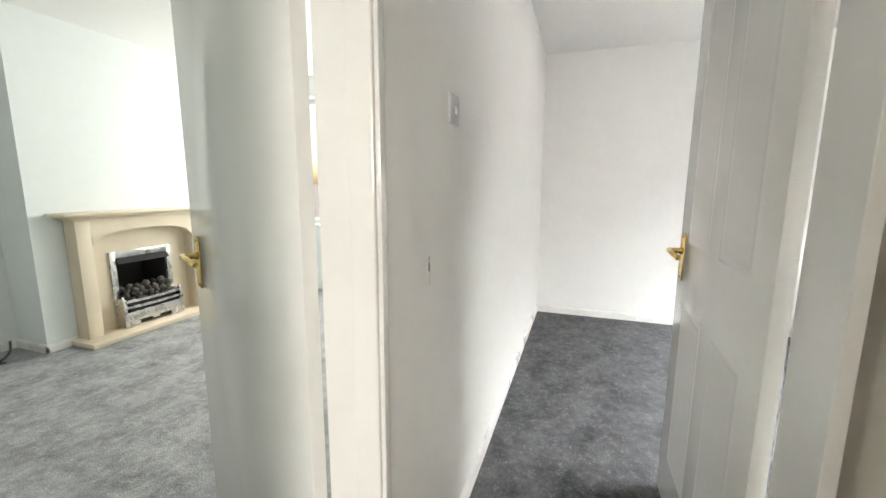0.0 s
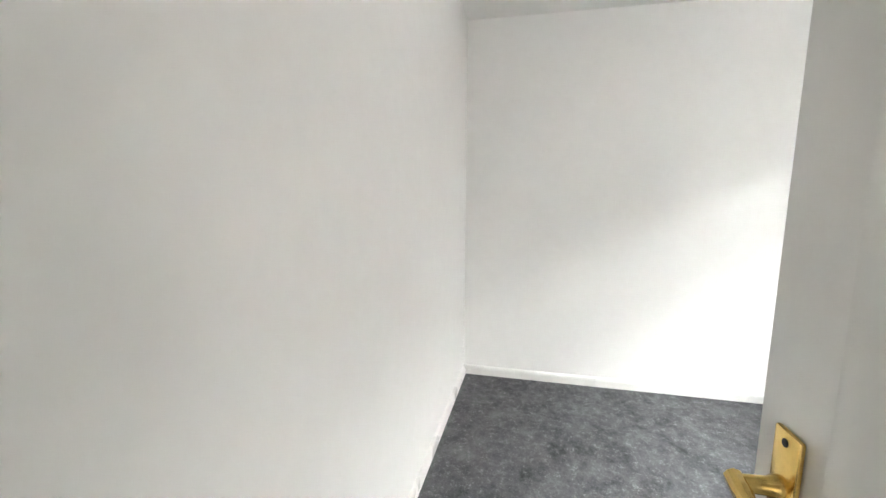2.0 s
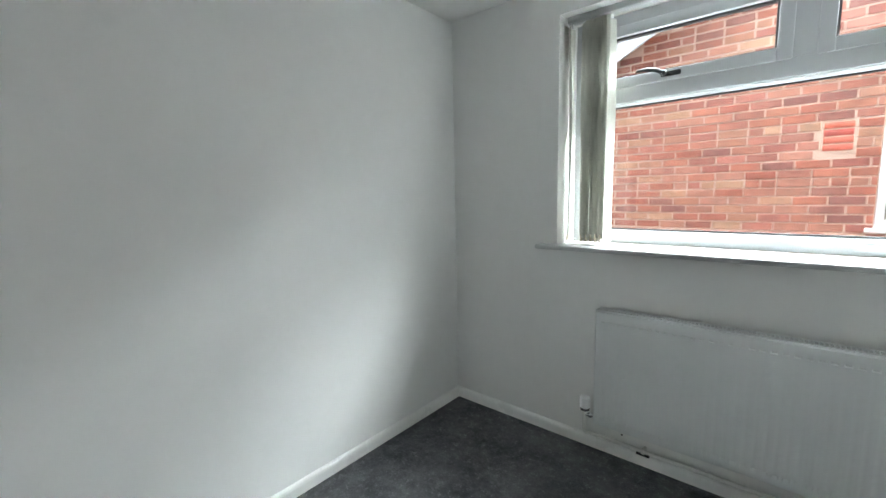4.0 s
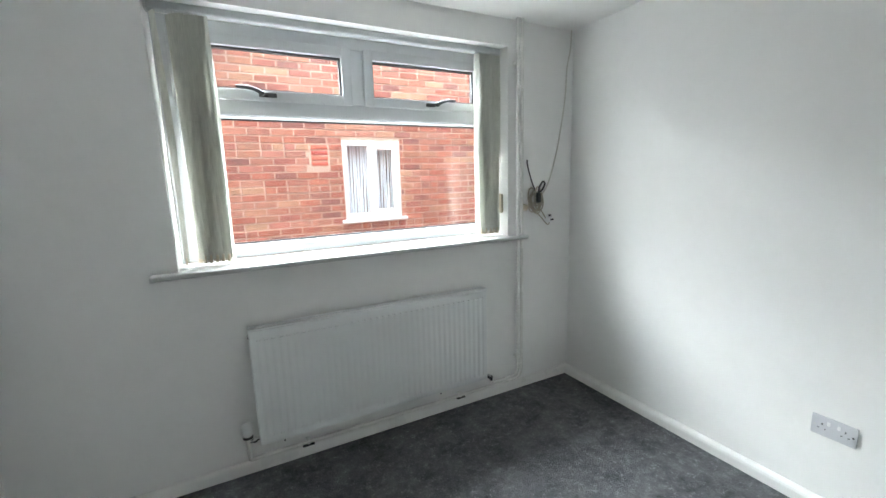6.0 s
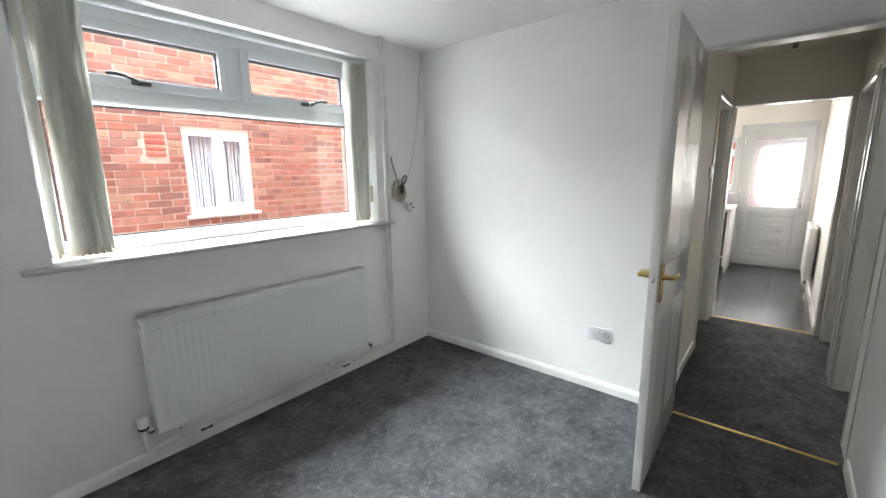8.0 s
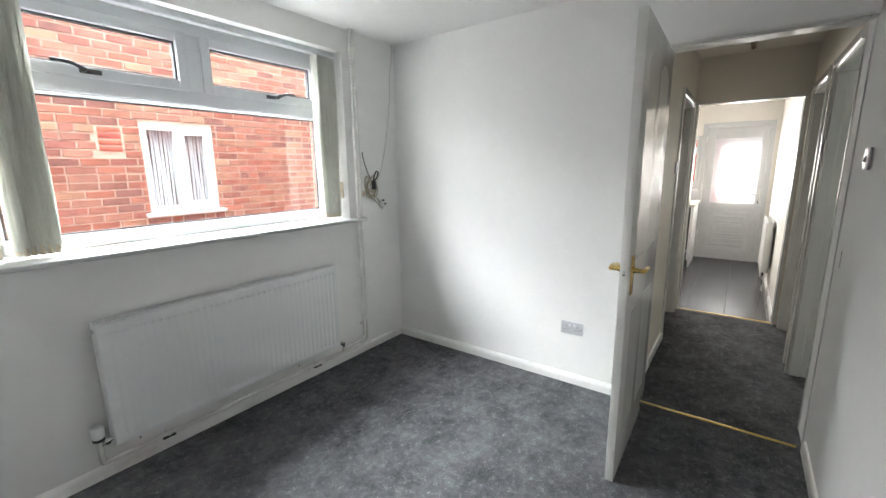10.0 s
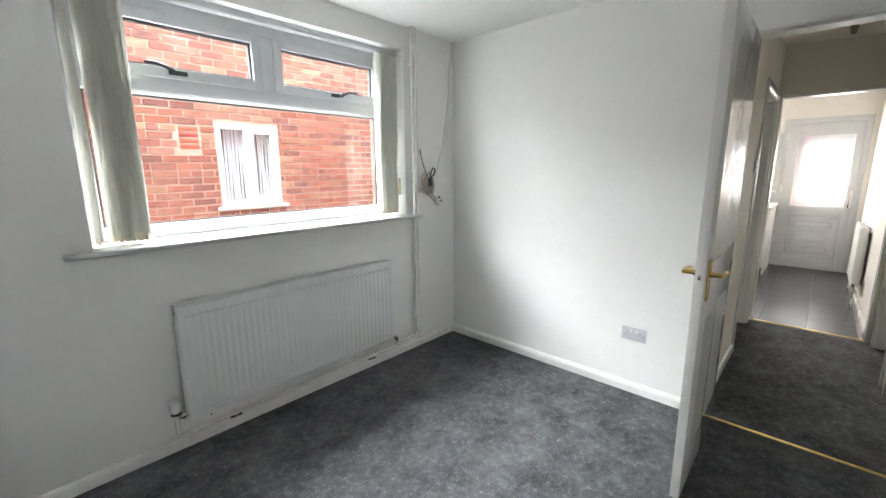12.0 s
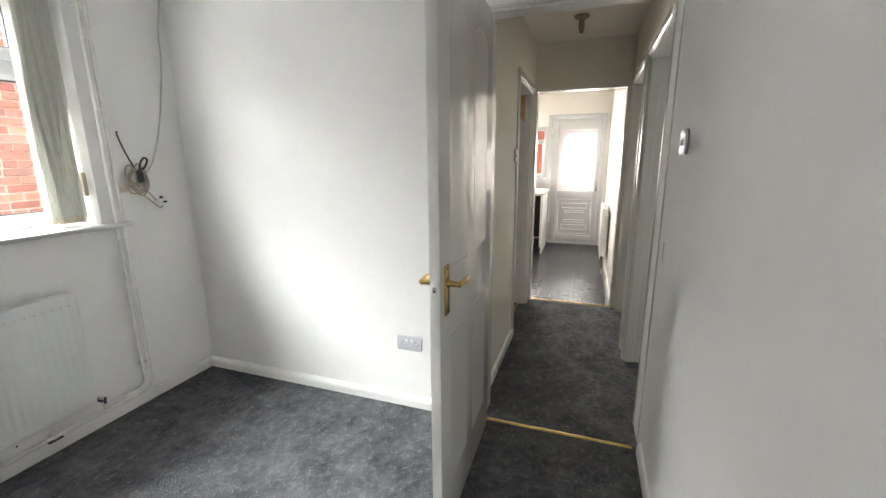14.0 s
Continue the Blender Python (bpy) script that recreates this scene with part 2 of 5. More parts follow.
M_CARPET_L = carpet("silver_grey_carpet", (0.19, 0.195, 0.20), (0.50, 0.51, 0.52), (0.62, 0.62, 0.63))
M_GLASS = glass("window_glass")
M_OBSCURE = glass("obscured_glass", 0.55)
M_BLIND = fabric("cream_blind_fabric", (0.66, 0.655, 0.60))
M_WORKTOP = material("laminate_worktop", (0.62, 0.58, 0.53), 0.35, var=0.1, scale=12, fine=90, bump=0.02)
# near-black: painted shade in hollows, also a plinth and a paint scratch
M_SHADOW = material("black_parts_and_shade", (0.03, 0.028, 0.026), 0.9, var=0.1, bump=0)
# orange of the warm light patch in the cupboard reveal
M_WARM_PATCH = material("warm_light_patch", (0.62, 0.38, 0.17), 0.35, var=0.15, scale=6, fine=40, bump=0.08, bump_scale=30)


# ---- building helpers ----
ROOTS = {}


def thing(name, label, category, base=(0, 0, 0), turn=0.0, group="", kind=""):
    ob = new(name)
    ob.empty_display_size = 0.05
    ob.location = base
    ob.rotation_euler = (0, 0, radians(turn))
    ROOTS[ob.name] = pose(*base, 0, 0, turn)
    return tagged(ob, label, category, group, kind)


def mesh_of(name, bm, mat, smooth=False):
    me = bpy.data.meshes.new(name)
    bm.normal_update()
    bm.to_mesh(me)
    bm.free()
    me.materials.append(mat)
    if smooth:
        me.shade_smooth()
        me.set_sharp_from_angle(angle=radians(35))
    return me


def part(name, bm, mat, parent, label="", local=False, smooth=True):
    """One mesh under a thing or a part; world coordinates unless local."""
    root = ROOTS[parent.name]
    if not local:
        bm.transform(root.inverted())
    ob = new(name, mesh_of(name, bm, mat, smooth))
    ob.parent = parent
    ROOTS[ob.name] = root
    return tagged(ob, label)


def setting(name, bm, mat, label, category, smooth=False):
    ob = new(name, mesh_of(name, bm, mat, smooth))
    ROOTS[ob.name] = Matrix.Identity(4)
    return tagged(ob, label, category, "", "structure")


def bx(bm, x0, x1, y0, y1, z0, z1, bevel=0.0, segs=2):
    """An axis-aligned block, with rounded edges where asked."""
    sx, sy, sz = abs(x1 - x0), abs(y1 - y0), abs(z1 - z0)
    r = bmesh.ops.create_cube(bm, size=1.0, matrix=Matrix.Translation(((x0 + x1) / 2, (y0 + y1) / 2, (z0 + z1) / 2)) @ Matrix.Diagonal((sx, sy, sz, 1)))
    if bevel:
        edges = list({e for v in r["verts"] for e in v.link_edges})
        bmesh.ops.bevel(bm, geom=edges, offset=min(bevel, 0.45 * min(sx, sy, sz)), segments=segs, affect='EDGES', profile=0.5)
    return bm


def block(*dims, bevel=0.0, segs=2):
    return bx(bmesh.new(), *dims, bevel=bevel, segs=segs)


def blocks(rows, bevel=0.0):
    bm = bmesh.new()
    for r in rows:
        bx(bm, *r, bevel=bevel)
    return bm


def tube(bm, pts, r, n=10, cap=True):
    """A round tube along a line of points."""
    pts = [Vector(p) for p in pts]
    rings = []
    side = None
    for i, p in enumerate(pts):
        a, c = pts[max(i - 1, 0)], pts[min(i + 1, len(pts) - 1)]
        d = (c - a).normalized()
        if side is None:
            side = d.orthogonal().normalized()
        side = (side - d * side.dot(d))
        side = side.normalized() if side.length > 1e-6 else d.orthogonal().normalized()
        up = d.cross(side)
        rr = r[i] if isinstance(r, (list, tuple)) else r
        rings.append([bm.verts.new(p + (side * math.cos(k * 2 * math.pi / n) + up * math.sin(k * 2 * math.pi / n)) * rr) for k in range(n)])
    for a, b in zip(rings, rings[1:]):
        for k in range(n):
            bm.faces.new((a[k], a[(k + 1) % n], b[(k + 1) % n], b[k]))
    if cap:
        bm.faces.new(rings[0][::-1])
        bm.faces.new(rings[-1])
    return bm


def bend(pts, radius, n=6):
    """Rounds the inner corners of a line of points."""
    pts = [Vector(p) for p in pts]
    out = [pts[0]]
    for a, b, c in zip(pts, pts[1:], pts[2:]):
        u, v = (a - b), (c - b)
        r = min(radius, 0.45 * u.length, 0.45 * v.length)
        p, q = b + u.normalized() * r, b + v.normalized() * r
        for k in range(n + 1):
            t = k / n
            out.append(p * (1 - t) ** 2 + b * 2 * t * (1 - t) + q * t ** 2)
    out.append(pts[-1])
    return out


def smooth_line(pts, n=8):
    """A soft curve through points."""
    pts = [Vector(p) for p in pts]
    ext = [pts[0] * 2 - pts[1]] + pts + [pts[-1] * 2 - pts[-2]]
    out = []
    for i in range(1, len(ext) - 2):
        p0, p1, p2, p3 = ext[i - 1:i + 3]
        for k in range(n):
            t = k / n
            out.append(0.5 * (2 * p1 + (p2 - p0) * t + (2 * p0 - 5 * p1 + 4 * p2 - p3) * t * t + (3 * p1 - p0 - 3 * p2 + p3) * t ** 3))
    out.append(pts[-1])
    return out


def lathe(bm, rows, n=20, m=None):
    """Turns a profile of (radius, height) about z, then places it by m."""
    m = m or Matrix.Identity(4)
    rings = [[bm.verts.new(m @ Vector((r * math.cos(k * 2 * math.pi / n), r * math.sin(k * 2 * math.pi / n), h))) for k in range(n)] for r, h in rows]
    for a, b in zip(rings, rings[1:]):
        for k in range(n):
            bm.faces.new((a[k], a[(k + 1) % n], b[(k + 1) % n], b[k]))
    bm.faces.new(rings[0][::-1])
    bm.faces.new(rings[-1])
    return bm


def sweep(bm, profile, p, q, out, up=(0, 0, 1)):
    """A straight moulding from p to q: profile of (proud, high) along out and up."""
    p, q, out, up = Vector(p), Vector(q), Vector(out), Vector(up)
    a = [bm.verts.new(p + out * u + up * v) for u, v in profile]
    b = [bm.verts.new(q + out * u + up * v) for u, v in profile]
    n = len(profile)
    for k in range(n):
        bm.faces.new((a[k], a[(k + 1) % n], b[(k + 1) % n], b[k]))
    bm.faces.new(a[::-1])
    bm.faces.new(b)
    bmesh.ops.recalc_face_normals(bm, faces=bm.faces[:])
    return bm


def inset(loop, d):
    """A closed line of (u, v) points, anticlockwise, drawn inwards by d."""
    out = []
    n = len(loop)
    for i in range(n):
        a, b, c = Vector(loop[i - 1]), Vector(loop[i]), Vector(loop[(i + 1) % n])
        e, f = (b - a).normalized(), (c - b).normalized()
        n1, n2 = Vector((-e.y, e.x)), Vector((-f.y, f.x))
        m = n1 + n2
        m = m / max(m.length_squared / 2, 0.3)
        out.append(b + m * d)
    return out


def ring_moulding(bm, loop, profile, place):
    """A closed moulding round loop: profile of (inwards, proud); place turns (u, v, proud) into a point."""
    rings = []
    for d, h in profile:
        rings.append([bm.verts.new(place(p[0], p[1], h)) for p in inset(loop, d)])
    n = len(loop)
    for a, b in zip(rings, rings[1:]):
        for k in range(n):
            bm.faces.new((a[k], a[(k + 1) % n], b[(k + 1) % n], b[k]))
    return bm


# ---- the rooms ----
X0, Y0, CEIL = -3.024, -2.705, 2.362
WX0, WX1, WZ0, WZ1 = -2.334, -0.530, 1.068, 2.212
T = 0.30

setting("wall_north", blocks([(X0 - T, WX0, 0, T, 0, CEIL), (WX1, 0.1, 0, T, 0, CEIL), (WX0, WX1, 0, T, 0, WZ0 - 0.024), (WX0, WX1, 0, T, WZ1, CEIL)]),
        M_WALL, "white painted plaster wall round the bedroom window", "wall")
# unseen skin, coloured to keep pale bounce off the neighbour's bricks
setting("wall_bounce_skin", blocks([(X0 - T, WX0, T, T + 0.1, -0.25, CEIL), (WX1, 5.2, T, T + 0.1, -0.25, CEIL), (WX0, WX1, T, T + 0.1, -0.25, WZ0 - 0.024), (WX0, WX1, T, T + 0.1, WZ1, CEIL)]),
        material("bounce_skin_red", (0.22, 0.09, 0.065), 0.9, var=0.3, scale=9, fine=40, bump=0.4, bump_scale=60), "unseen brick-coloured skin added to cut bounced light", "wall")
setting("wall_west", block(X0 - T, X0, Y0 - 0.1, 0, 0, CEIL), M_WALL, "plain white painted plaster bedroom wall", "wall")
setting("wall_south", block(X0, 0.0545, Y0 - 0.1, Y0, 0, CEIL), M_WALL, "white painted plaster wall with a light switch", "wall")
DY0, DY1, DB, DH = -2.675, -1.910, 2.028, 1.985
setting("wall_east", blocks([(0, 0.1, DY1, 0, 0, CEIL), (0, 0.1, Y0 - 0.1, DY1, DB, CEIL)]), M_WALL,
        "white painted plaster wall beside the open door", "wall")
HL, HR, KX = -1.885, -2.70, 2.01
LX0, LX1 = 0.192, 0.965
BX0, BX1 = 1.17, 1.93
CX0, CX1 = 1.14, 1.90
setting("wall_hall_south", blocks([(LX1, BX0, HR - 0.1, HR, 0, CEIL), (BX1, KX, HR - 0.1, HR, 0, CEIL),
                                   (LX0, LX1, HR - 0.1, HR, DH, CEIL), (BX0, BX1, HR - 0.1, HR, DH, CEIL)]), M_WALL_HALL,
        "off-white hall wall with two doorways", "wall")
setting("wall_hall_end", block(0.05, LX0, HR - 0.0995, HR, 0, CEIL), M_WALL,
        "white painted plaster between two doorways", "wall")
# unseen wall, added so no daylight leaks round the closed door
setting("wall_door_backing", blocks([(1.25, KX + 0.1, HR - 0.30, HR - 0.22, 0, CEIL), (1.25, KX + 0.1, HR - 0.22, HR - 0.1, CEIL - 0.05, CEIL)]), M_WALL_HALL, "unseen plain wall closing the space behind a hall door against daylight", "wall")
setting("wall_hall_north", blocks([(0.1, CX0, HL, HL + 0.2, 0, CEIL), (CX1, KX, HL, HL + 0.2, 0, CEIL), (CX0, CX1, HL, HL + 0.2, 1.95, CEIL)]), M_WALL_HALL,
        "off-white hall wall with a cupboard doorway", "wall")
setting("wall_store", block(0.1, KX, 0.0, 0.1, 0, CEIL), M_WALL_HALL, "plain wall closing the space behind the hall", "wall")
KY0, KY1 = -2.672, -1.895
setting("wall_kitchen_west", blocks([(KX, KX + 0.1, KY1, 0.0, 0, CEIL), (KX, KX + 0.1, HR - 0.2, KY0, 0, CEIL), (KX, KX + 0.1, KY0, KY1, 1.98, CEIL)]), M_WALL_HALL,
        "off-white wall round the kitchen doorway", "wall")
setting("wall_cupboard", blocks([(0.9, KX, HL + 0.42, HL + 0.5, 0, CEIL), (0.9, 1.0, HL + 0.2, HL + 0.42, 0, CEIL)]), M_WALL_HALL, "plain wall behind the hall cupboard door", "wall")

# floors and ceilings
setting("floor_carpet", block(X0, KX, Y0 - 0.1, 0, -0.12, 0.0), M_CARPET, "charcoal grey cut-pile carpet with brushed marks", "carpet")
setting("floor_living", block(X0 - 0.1, 1.15, -6.4, Y0 - 0.1, -0.12, 0.0), M_CARPET_L, "grey cut-pile carpet of the living room", "carpet")
setting("ceiling", block(X0 - T, 0.05, Y0 - 0.1, T, CEIL, CEIL + 0.2), M_CEIL, "white painted ceiling", "ceiling")
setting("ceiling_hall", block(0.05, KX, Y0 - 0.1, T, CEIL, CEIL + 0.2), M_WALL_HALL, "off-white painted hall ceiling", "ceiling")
setting("ceiling_living", block(X0 - T, 1.25, -6.6, Y0 - 0.1, CEIL, CEIL + 0.2), M_CEIL, "white painted living room ceiling", "ceiling")
KE = 4.93
setting("ceiling_kitchen", block(KX, KE + 0.3, Y0 - 0.1, 0.1, CEIL, CEIL + 0.2), M_CEIL, "white painted kitchen ceiling", "ceiling")


def skirting(name, runs, label):
    bm = bmesh.new()
    prof = [(0, 0), (0.016, 0), (0.016, 0.042), (0.0135, 0.053), (0.008, 0.060), (0, 0.063)]
    for p, q, out, *deep in runs:
        deep = deep[0] if deep else 1
        sweep(bm, [(a * deep, b * (0.97 if deep > 1 else 1.0)) for a, b in prof], p, q, out)
    return setting(name, bm, M_SKIRT, label, "skirting board")


skirting("baseboard", [((X0, 0, 0), (0, 0, 0), (0, -1, 0), 1), ((X0, Y0, 0), (X0, 0, 0), (1, 0, 0), 1), ((X0, Y0, 0), (-0.03, Y0, 0), (0, 1, 0), 1),
                       ((0, DY1 + 0.065, 0), (0, 0, 0), (-1, 0, 0), 1.9)], "white glossed skirting board along the bedroom walls")
skirting("baseboard_hall", [((0.12, HL, 0), (CX0 - 0.005, HL, 0), (0, -1, 0), 1)], "white glossed skirting board along the hall wall")


# ---- door linings and architraves ----
def architrave(name, runs, label):
    bm = bmesh.new()
    prof = [(0, 0), (0.012, 0), (0.015, 0.004), (0.016, 0.012), (0.0145, 0.016), (0.0145, 0.044), (0.011, 0.050), (0, 0.051)]
    for p, q, out, across in runs:
        sweep(bm, prof, p, q, out, across)
    return setting(name, bm, M_GLOSS, label, "door trim")


# bedroom doorway: lining, stop and trim
bm = blocks([(-0.003, 0.155, DY1 - 0.025, DY1, 0, DB), (-0.003, 0.104, DY0 - 0.0095, DY1, DB, DB + 0.012)], bevel=0.002)
bx(bm, 0.0005, 0.104, DY0, DY1 - 0.025, DB - 0.014, DB - 0.0001, bevel=0.004)
setting("trim_bedroom_door", bm, M_GLOSS, "white glossed door lining of the bedroom", "door frame")


def lining(name, x0, x1, y_face, depth, head, label, stop=0.06):
    """Lining, stop and trim of a doorway in a wall along x whose face is y_face; depth runs away from the hall."""
    s = 1 if depth > 0 else -1
    ya, yb = y_face - 0.004 * s, y_face + depth + 0.004 * s
    bm = blocks([(x0, x0 + 0.025, ya, yb - (0.034 if x0 < 0.2 else 0), 0, head), (x1 - 0.025, x1, ya, yb, 0, head), (x0, x1, ya, yb, head - 0.025, head - 0.0005)], bevel=0.002)
    ys0, ys1 = y_face + 0.004 * s, y_face + stop * s
    bx(bm, x0 + 0.0251, x0 + 0.038, ys0, ys1, 0, head - 0.04, bevel=0.003)
    bx(bm, x1 - 0.038, x1 - 0.0251, ys0, ys1, 0, head - 0.04, bevel=0.003)
    setting(name, bm, M_GLOSS, label, "door frame")
    o = (0, -s, 0)
    west = [] if x0 < 0.2 else [((x0 + 0.004, y_face, 0), (x0 + 0.004, y_face, head + 0.05), o, (-1, 0, 0))]
    architrave(name + "_architrave", west + [
                                      ((x1 - 0.004, y_face, 0), (x1 - 0.004, y_face, head + 0.05), o, (1, 0, 0)),
                                      ((x0 - (0.05 if west else -0.025), y_face, head - 0.002), (x1 + 0.05, y_face, head - 0.002), o, (0, 0, 1))],
               "white glossed architrave round a hall doorway")


lining("trim_living_door", LX0, LX1, HR, -0.1, DH, "white glossed lining of the living room doorway")
lining("trim_bathroom_door", BX0, BX1, HR, -0.1, DH, "white glossed lining of a hall doorway")
lining("trim_cupboard_door", CX0, CX1, HL, 0.2, 1.95, "white glossed lining of the hall cupboard doorway")
bm = blocks([(KX - 0.004, KX + 0.104, KY1 - 0.02, KY1, 0, 1.98), (KX - 0.004, KX + 0.104, KY0, KY0 + 0.02, 0, 1.98), (KX - 0.004, KX + 0.104, KY0, KY1, 1.96, 1.9795)], bevel=0.002)
setting("trim_kitchen_door", bm, M_GLOSS, "white glossed lining of the kitchen doorway", "door frame")


# ---- doors ----
def panel_loop(u0, u1, v0, v1, arch):
    loop = [(u0, v0), (u1, v0), (u1, v1 - arch)]
    if arch:
        for k in range(1, 10):
            t = k / 10
            loop.append((u1 + (u0 - u1) * t, v1 - arch + arch * math.sin(math.pi * t) ** 0.8))
    loop.append((u0, v1 - arch))
    return loop


def moulded_door(name, label, base, turn, width, height=1.995, handle=True, flip=1, flush=False):
    """Moulded panel door: local x runs from the hinge to the free edge, y across its thickness."""
    d = thing(name, label, "door", base, turn, kind="structure")
    th = 0.035
    part("leaf", block(0.003, width, -th / 2, th / 2, 0.008, height, bevel=0.002), M_GLOSS, d, local=True)
    m, c = 0.105, width / 2
    panels = [(m, c - 0.045, 0.19, 0.80, 0.0), (c + 0.045, width - m, 0.19, 0.80, 0.0),
              (m, c - 0.045, 1.02, height - 0.11, 0.05), (c + 0.045, width - m, 1.02, height - 0.11, 0.05)]
    for side in (() if flush else (-1, 1)):
        for u0, u1, v0, v1, arch in panels:
            bm = bmesh.new()
            loop = panel_loop(u0, u1, v0, v1, arch)
            ring_moulding(bm, loop, [(0, -0.0005), (0.006, 0.0010), (0.012, 0.0013), (0.020, 0.0004), (0.028, 0.0003), (0.042, 0.0010), (0.046, 0.0010)],
                          lambda u, v, h: Vector((u, side * (th / 2 + h), v)))
            inner = inset(loop, 0.046)
            bm.faces.new([bm.verts.new((p[0], side * (th / 2 + 0.0010), p[1])) for p in inner])
            bmesh.ops.recalc_face_normals(bm, faces=bm.faces[:])
            if sum(f.normal.y * f.calc_area() for f in bm.faces) * side < 0:
                bmesh.ops.reverse_faces(bm, faces=bm.faces[:])
            part("panel", bm, M_GLOSS, d, local=True)
    if handle:
        u = width - 0.060
        for side in (-1, 1):
            y = side * th / 2
            bm = block(u - 0.021, u + 0.021, y, y + side * 0.007, 0.885, 1.055, bevel=0.003)
            plate = part("handle_plate", bm, M_BRASS, d, "polished brass back plate", local=True)
            for z in (0.897, 1.043):
                part("screw", lathe(bmesh.new(), [(0.0045, 0), (0.0045, 0.0012), (0.002, 0.0014)], 10, pose(u, y + side * 0.0068, z, -90 * side, 0, 0)), M_DARK, plate, "dark screw head", local=True)
            bm = bmesh.new()
            lathe(bm, [(0.013, 0), (0.013, 0.006), (0.010, 0.012), (0.009, 0.04)], 16, pose(u, y + side * 0.006, 0.992, -90 * side, 0, 0))
            yy = y + side * 0.046
            tube(bm, smooth_line([(u + 0.008, yy, 0.992), (u - 0.02, yy + side * 0.004, 0.993), (u - 0.06, yy + side * 0.006, 0.992), (u - 0.105, yy, 0.986), (u - 0.118, yy - side * 0.004, 0.982)], 5),
                 [0.010] * 6 + [0.009] * 6 + [0.0085] * 5 + [0.009] * 3 + [0.006], 10)
            part("handle_lever", bm, M_BRASS, plate, "polished brass lever", local=True)
    bm = block(width - 0.0005, width + 0.001, -0.011, 0.011, 0.958, 1.018, bevel=0.0005)
    part("latch_plate", bm, M_PIPE, d, "paint-smeared latch plate in the door edge", local=True)
    bm = block(width, width + 0.008, -0.006, 0.006, 0.978, 0.998, bevel=0.003)
    part("latch", bm, M_STEEL, d, "steel latch tongue", local=True)
    for z in (0.22, 1.72):
        bm = bmesh.new()
        tube(bm, [(-0.002, flip * 0.019, z), (-0.002, flip * 0.019, z + 0.09)], 0.006, 10)
        bx(bm, 0.0, 0.0016, -0.014, 0.016, z, z + 0.09)
        part("hinge", bm, M_STEEL, d, "painted steel hinge", local=True)
    return d


moulded_door("door_1", "white glossed moulded panel door standing open into the bedroom", (-0.03, -1.9425, 0), 181.1, 0.765, flip=-1)
moulded_door("door_2", "plain white glossed flush door standing open into the living room", (0.220, -2.862, 0), 244.8, 0.760, flush=True)
moulded_door("door_3", "closed white glossed panel door in the hall", (BX0 + 0.027, HR - 0.082, 0), 0, BX1 - BX0 - 0.054, handle=False)
moulded_door("door_4", "closed white glossed panel cupboard door in the hall", (CX0 + 0.027, HL + 0.180, 0), 0, CX1 - CX0 - 0.054, height=1.92, handle=False)

# warm light on the reveal, built as a thin orange sheet
rv = thing("light_patch", "orange patch of warm light painted high in the cupboard door reveal", "board", (CX1 - 0.03, HL + 0.07, 1.65))
bm = bmesh.new()
va = [(HL + 0.018, 1.655), (HL + 0.118, 1.745), (HL + 0.118, 1.915), (HL + 0.018, 1.915)]
fa = [bm.verts.new((CX1 - 0.0295, y, z)) for y, z in va]
fb = [bm.verts.new((CX1 - 0.0252, y, z)) for y, z in va]
bm.faces.new(fa)
bm.faces.new(fb[::-1])
for k in range(4):
    bm.faces.new((fa[k], fb[k], fb[(k + 1) % 4], fa[(k + 1) % 4]))
bmesh.ops.recalc_face_normals(bm, faces=bm.faces[:])
part("board", bm, M_WARM_PATCH, rv)

kh = thing("screw_hole", "small dark hole in the cupboard door trim", "screw hole", (1.134, HL - 0.016, 1.05))
part("hole", lathe(bmesh.new(), [(0.009, -0.004), (0.009, 0.0012), (0.007, 0.0016)], 12, pose(1.134, HL - 0.0145, 1.05, 90, 0, 0)), M_DARK, kh)

# carpet bars
bar = [(0, 0), (0.024, 0), (0.021, 0.003), (0.015, 0.005), (0.009, 0.005), (0.003, 0.003)]
for nm, x, ya, yb, lab in (("threshold_strip", -0.008, DY0, DY1 - 0.025, "brass threshold strip across the bedroom doorway"),
                           ("threshold_strip", KX + 0.03, KY0 + 0.02, KY1 - 0.02, "brass threshold strip between carpet and kitchen tiles")):
    t_ = thing(nm, lab, "threshold strip", (x, (ya + yb) / 2, 0.0))
    part("bar", sweep(bmesh.new(), bar, (x, ya, 0.001), (x, yb, 0.001), (1, 0, 0)), M_BRASS, t_)
    for k in range(4):
        part("screw", lathe(bmesh.new(), [(0.004, 0), (0.004, 0.0012), (0.002, 0.0016)], 10, pose(x + 0.012, ya + 0.08 + k * (yb - ya - 0.16) / 3, 0.0055)), M_BRASS, t_)

t_ = thing("threshold_strip", "brass threshold strip under the hall cupboard door", "threshold strip", ((CX0 + CX1) / 2, HL + 0.07, 0.0))
part("bar", sweep(bmesh.new(), bar, (CX0 + 0.04, HL + 0.060, 0.001), (CX1 - 0.04, HL + 0.060, 0.001), (0, 1, 0)), M_BRASS, t_)

# latch mortise in the lining
SY = Y0
SX = -0.050
st = thing("strike_plate", "small dark latch hole in the painted door lining", "strike plate", (SX - 0.017, SY, 0.98))
part("plate", blocks([(SX - 0.024, SX - 0.007, SY - 0.001, SY + 0.0006, 0.962, 0.996), (SX - 0.024, SX - 0.007, SY - 0.001, SY + 0.0006, 1.020, 1.040), (SX - 0.024, SX - 0.020, SY - 0.001, SY + 0.0006, 0.996, 1.020)]), M_GLOSS, st, "paint-covered plate")
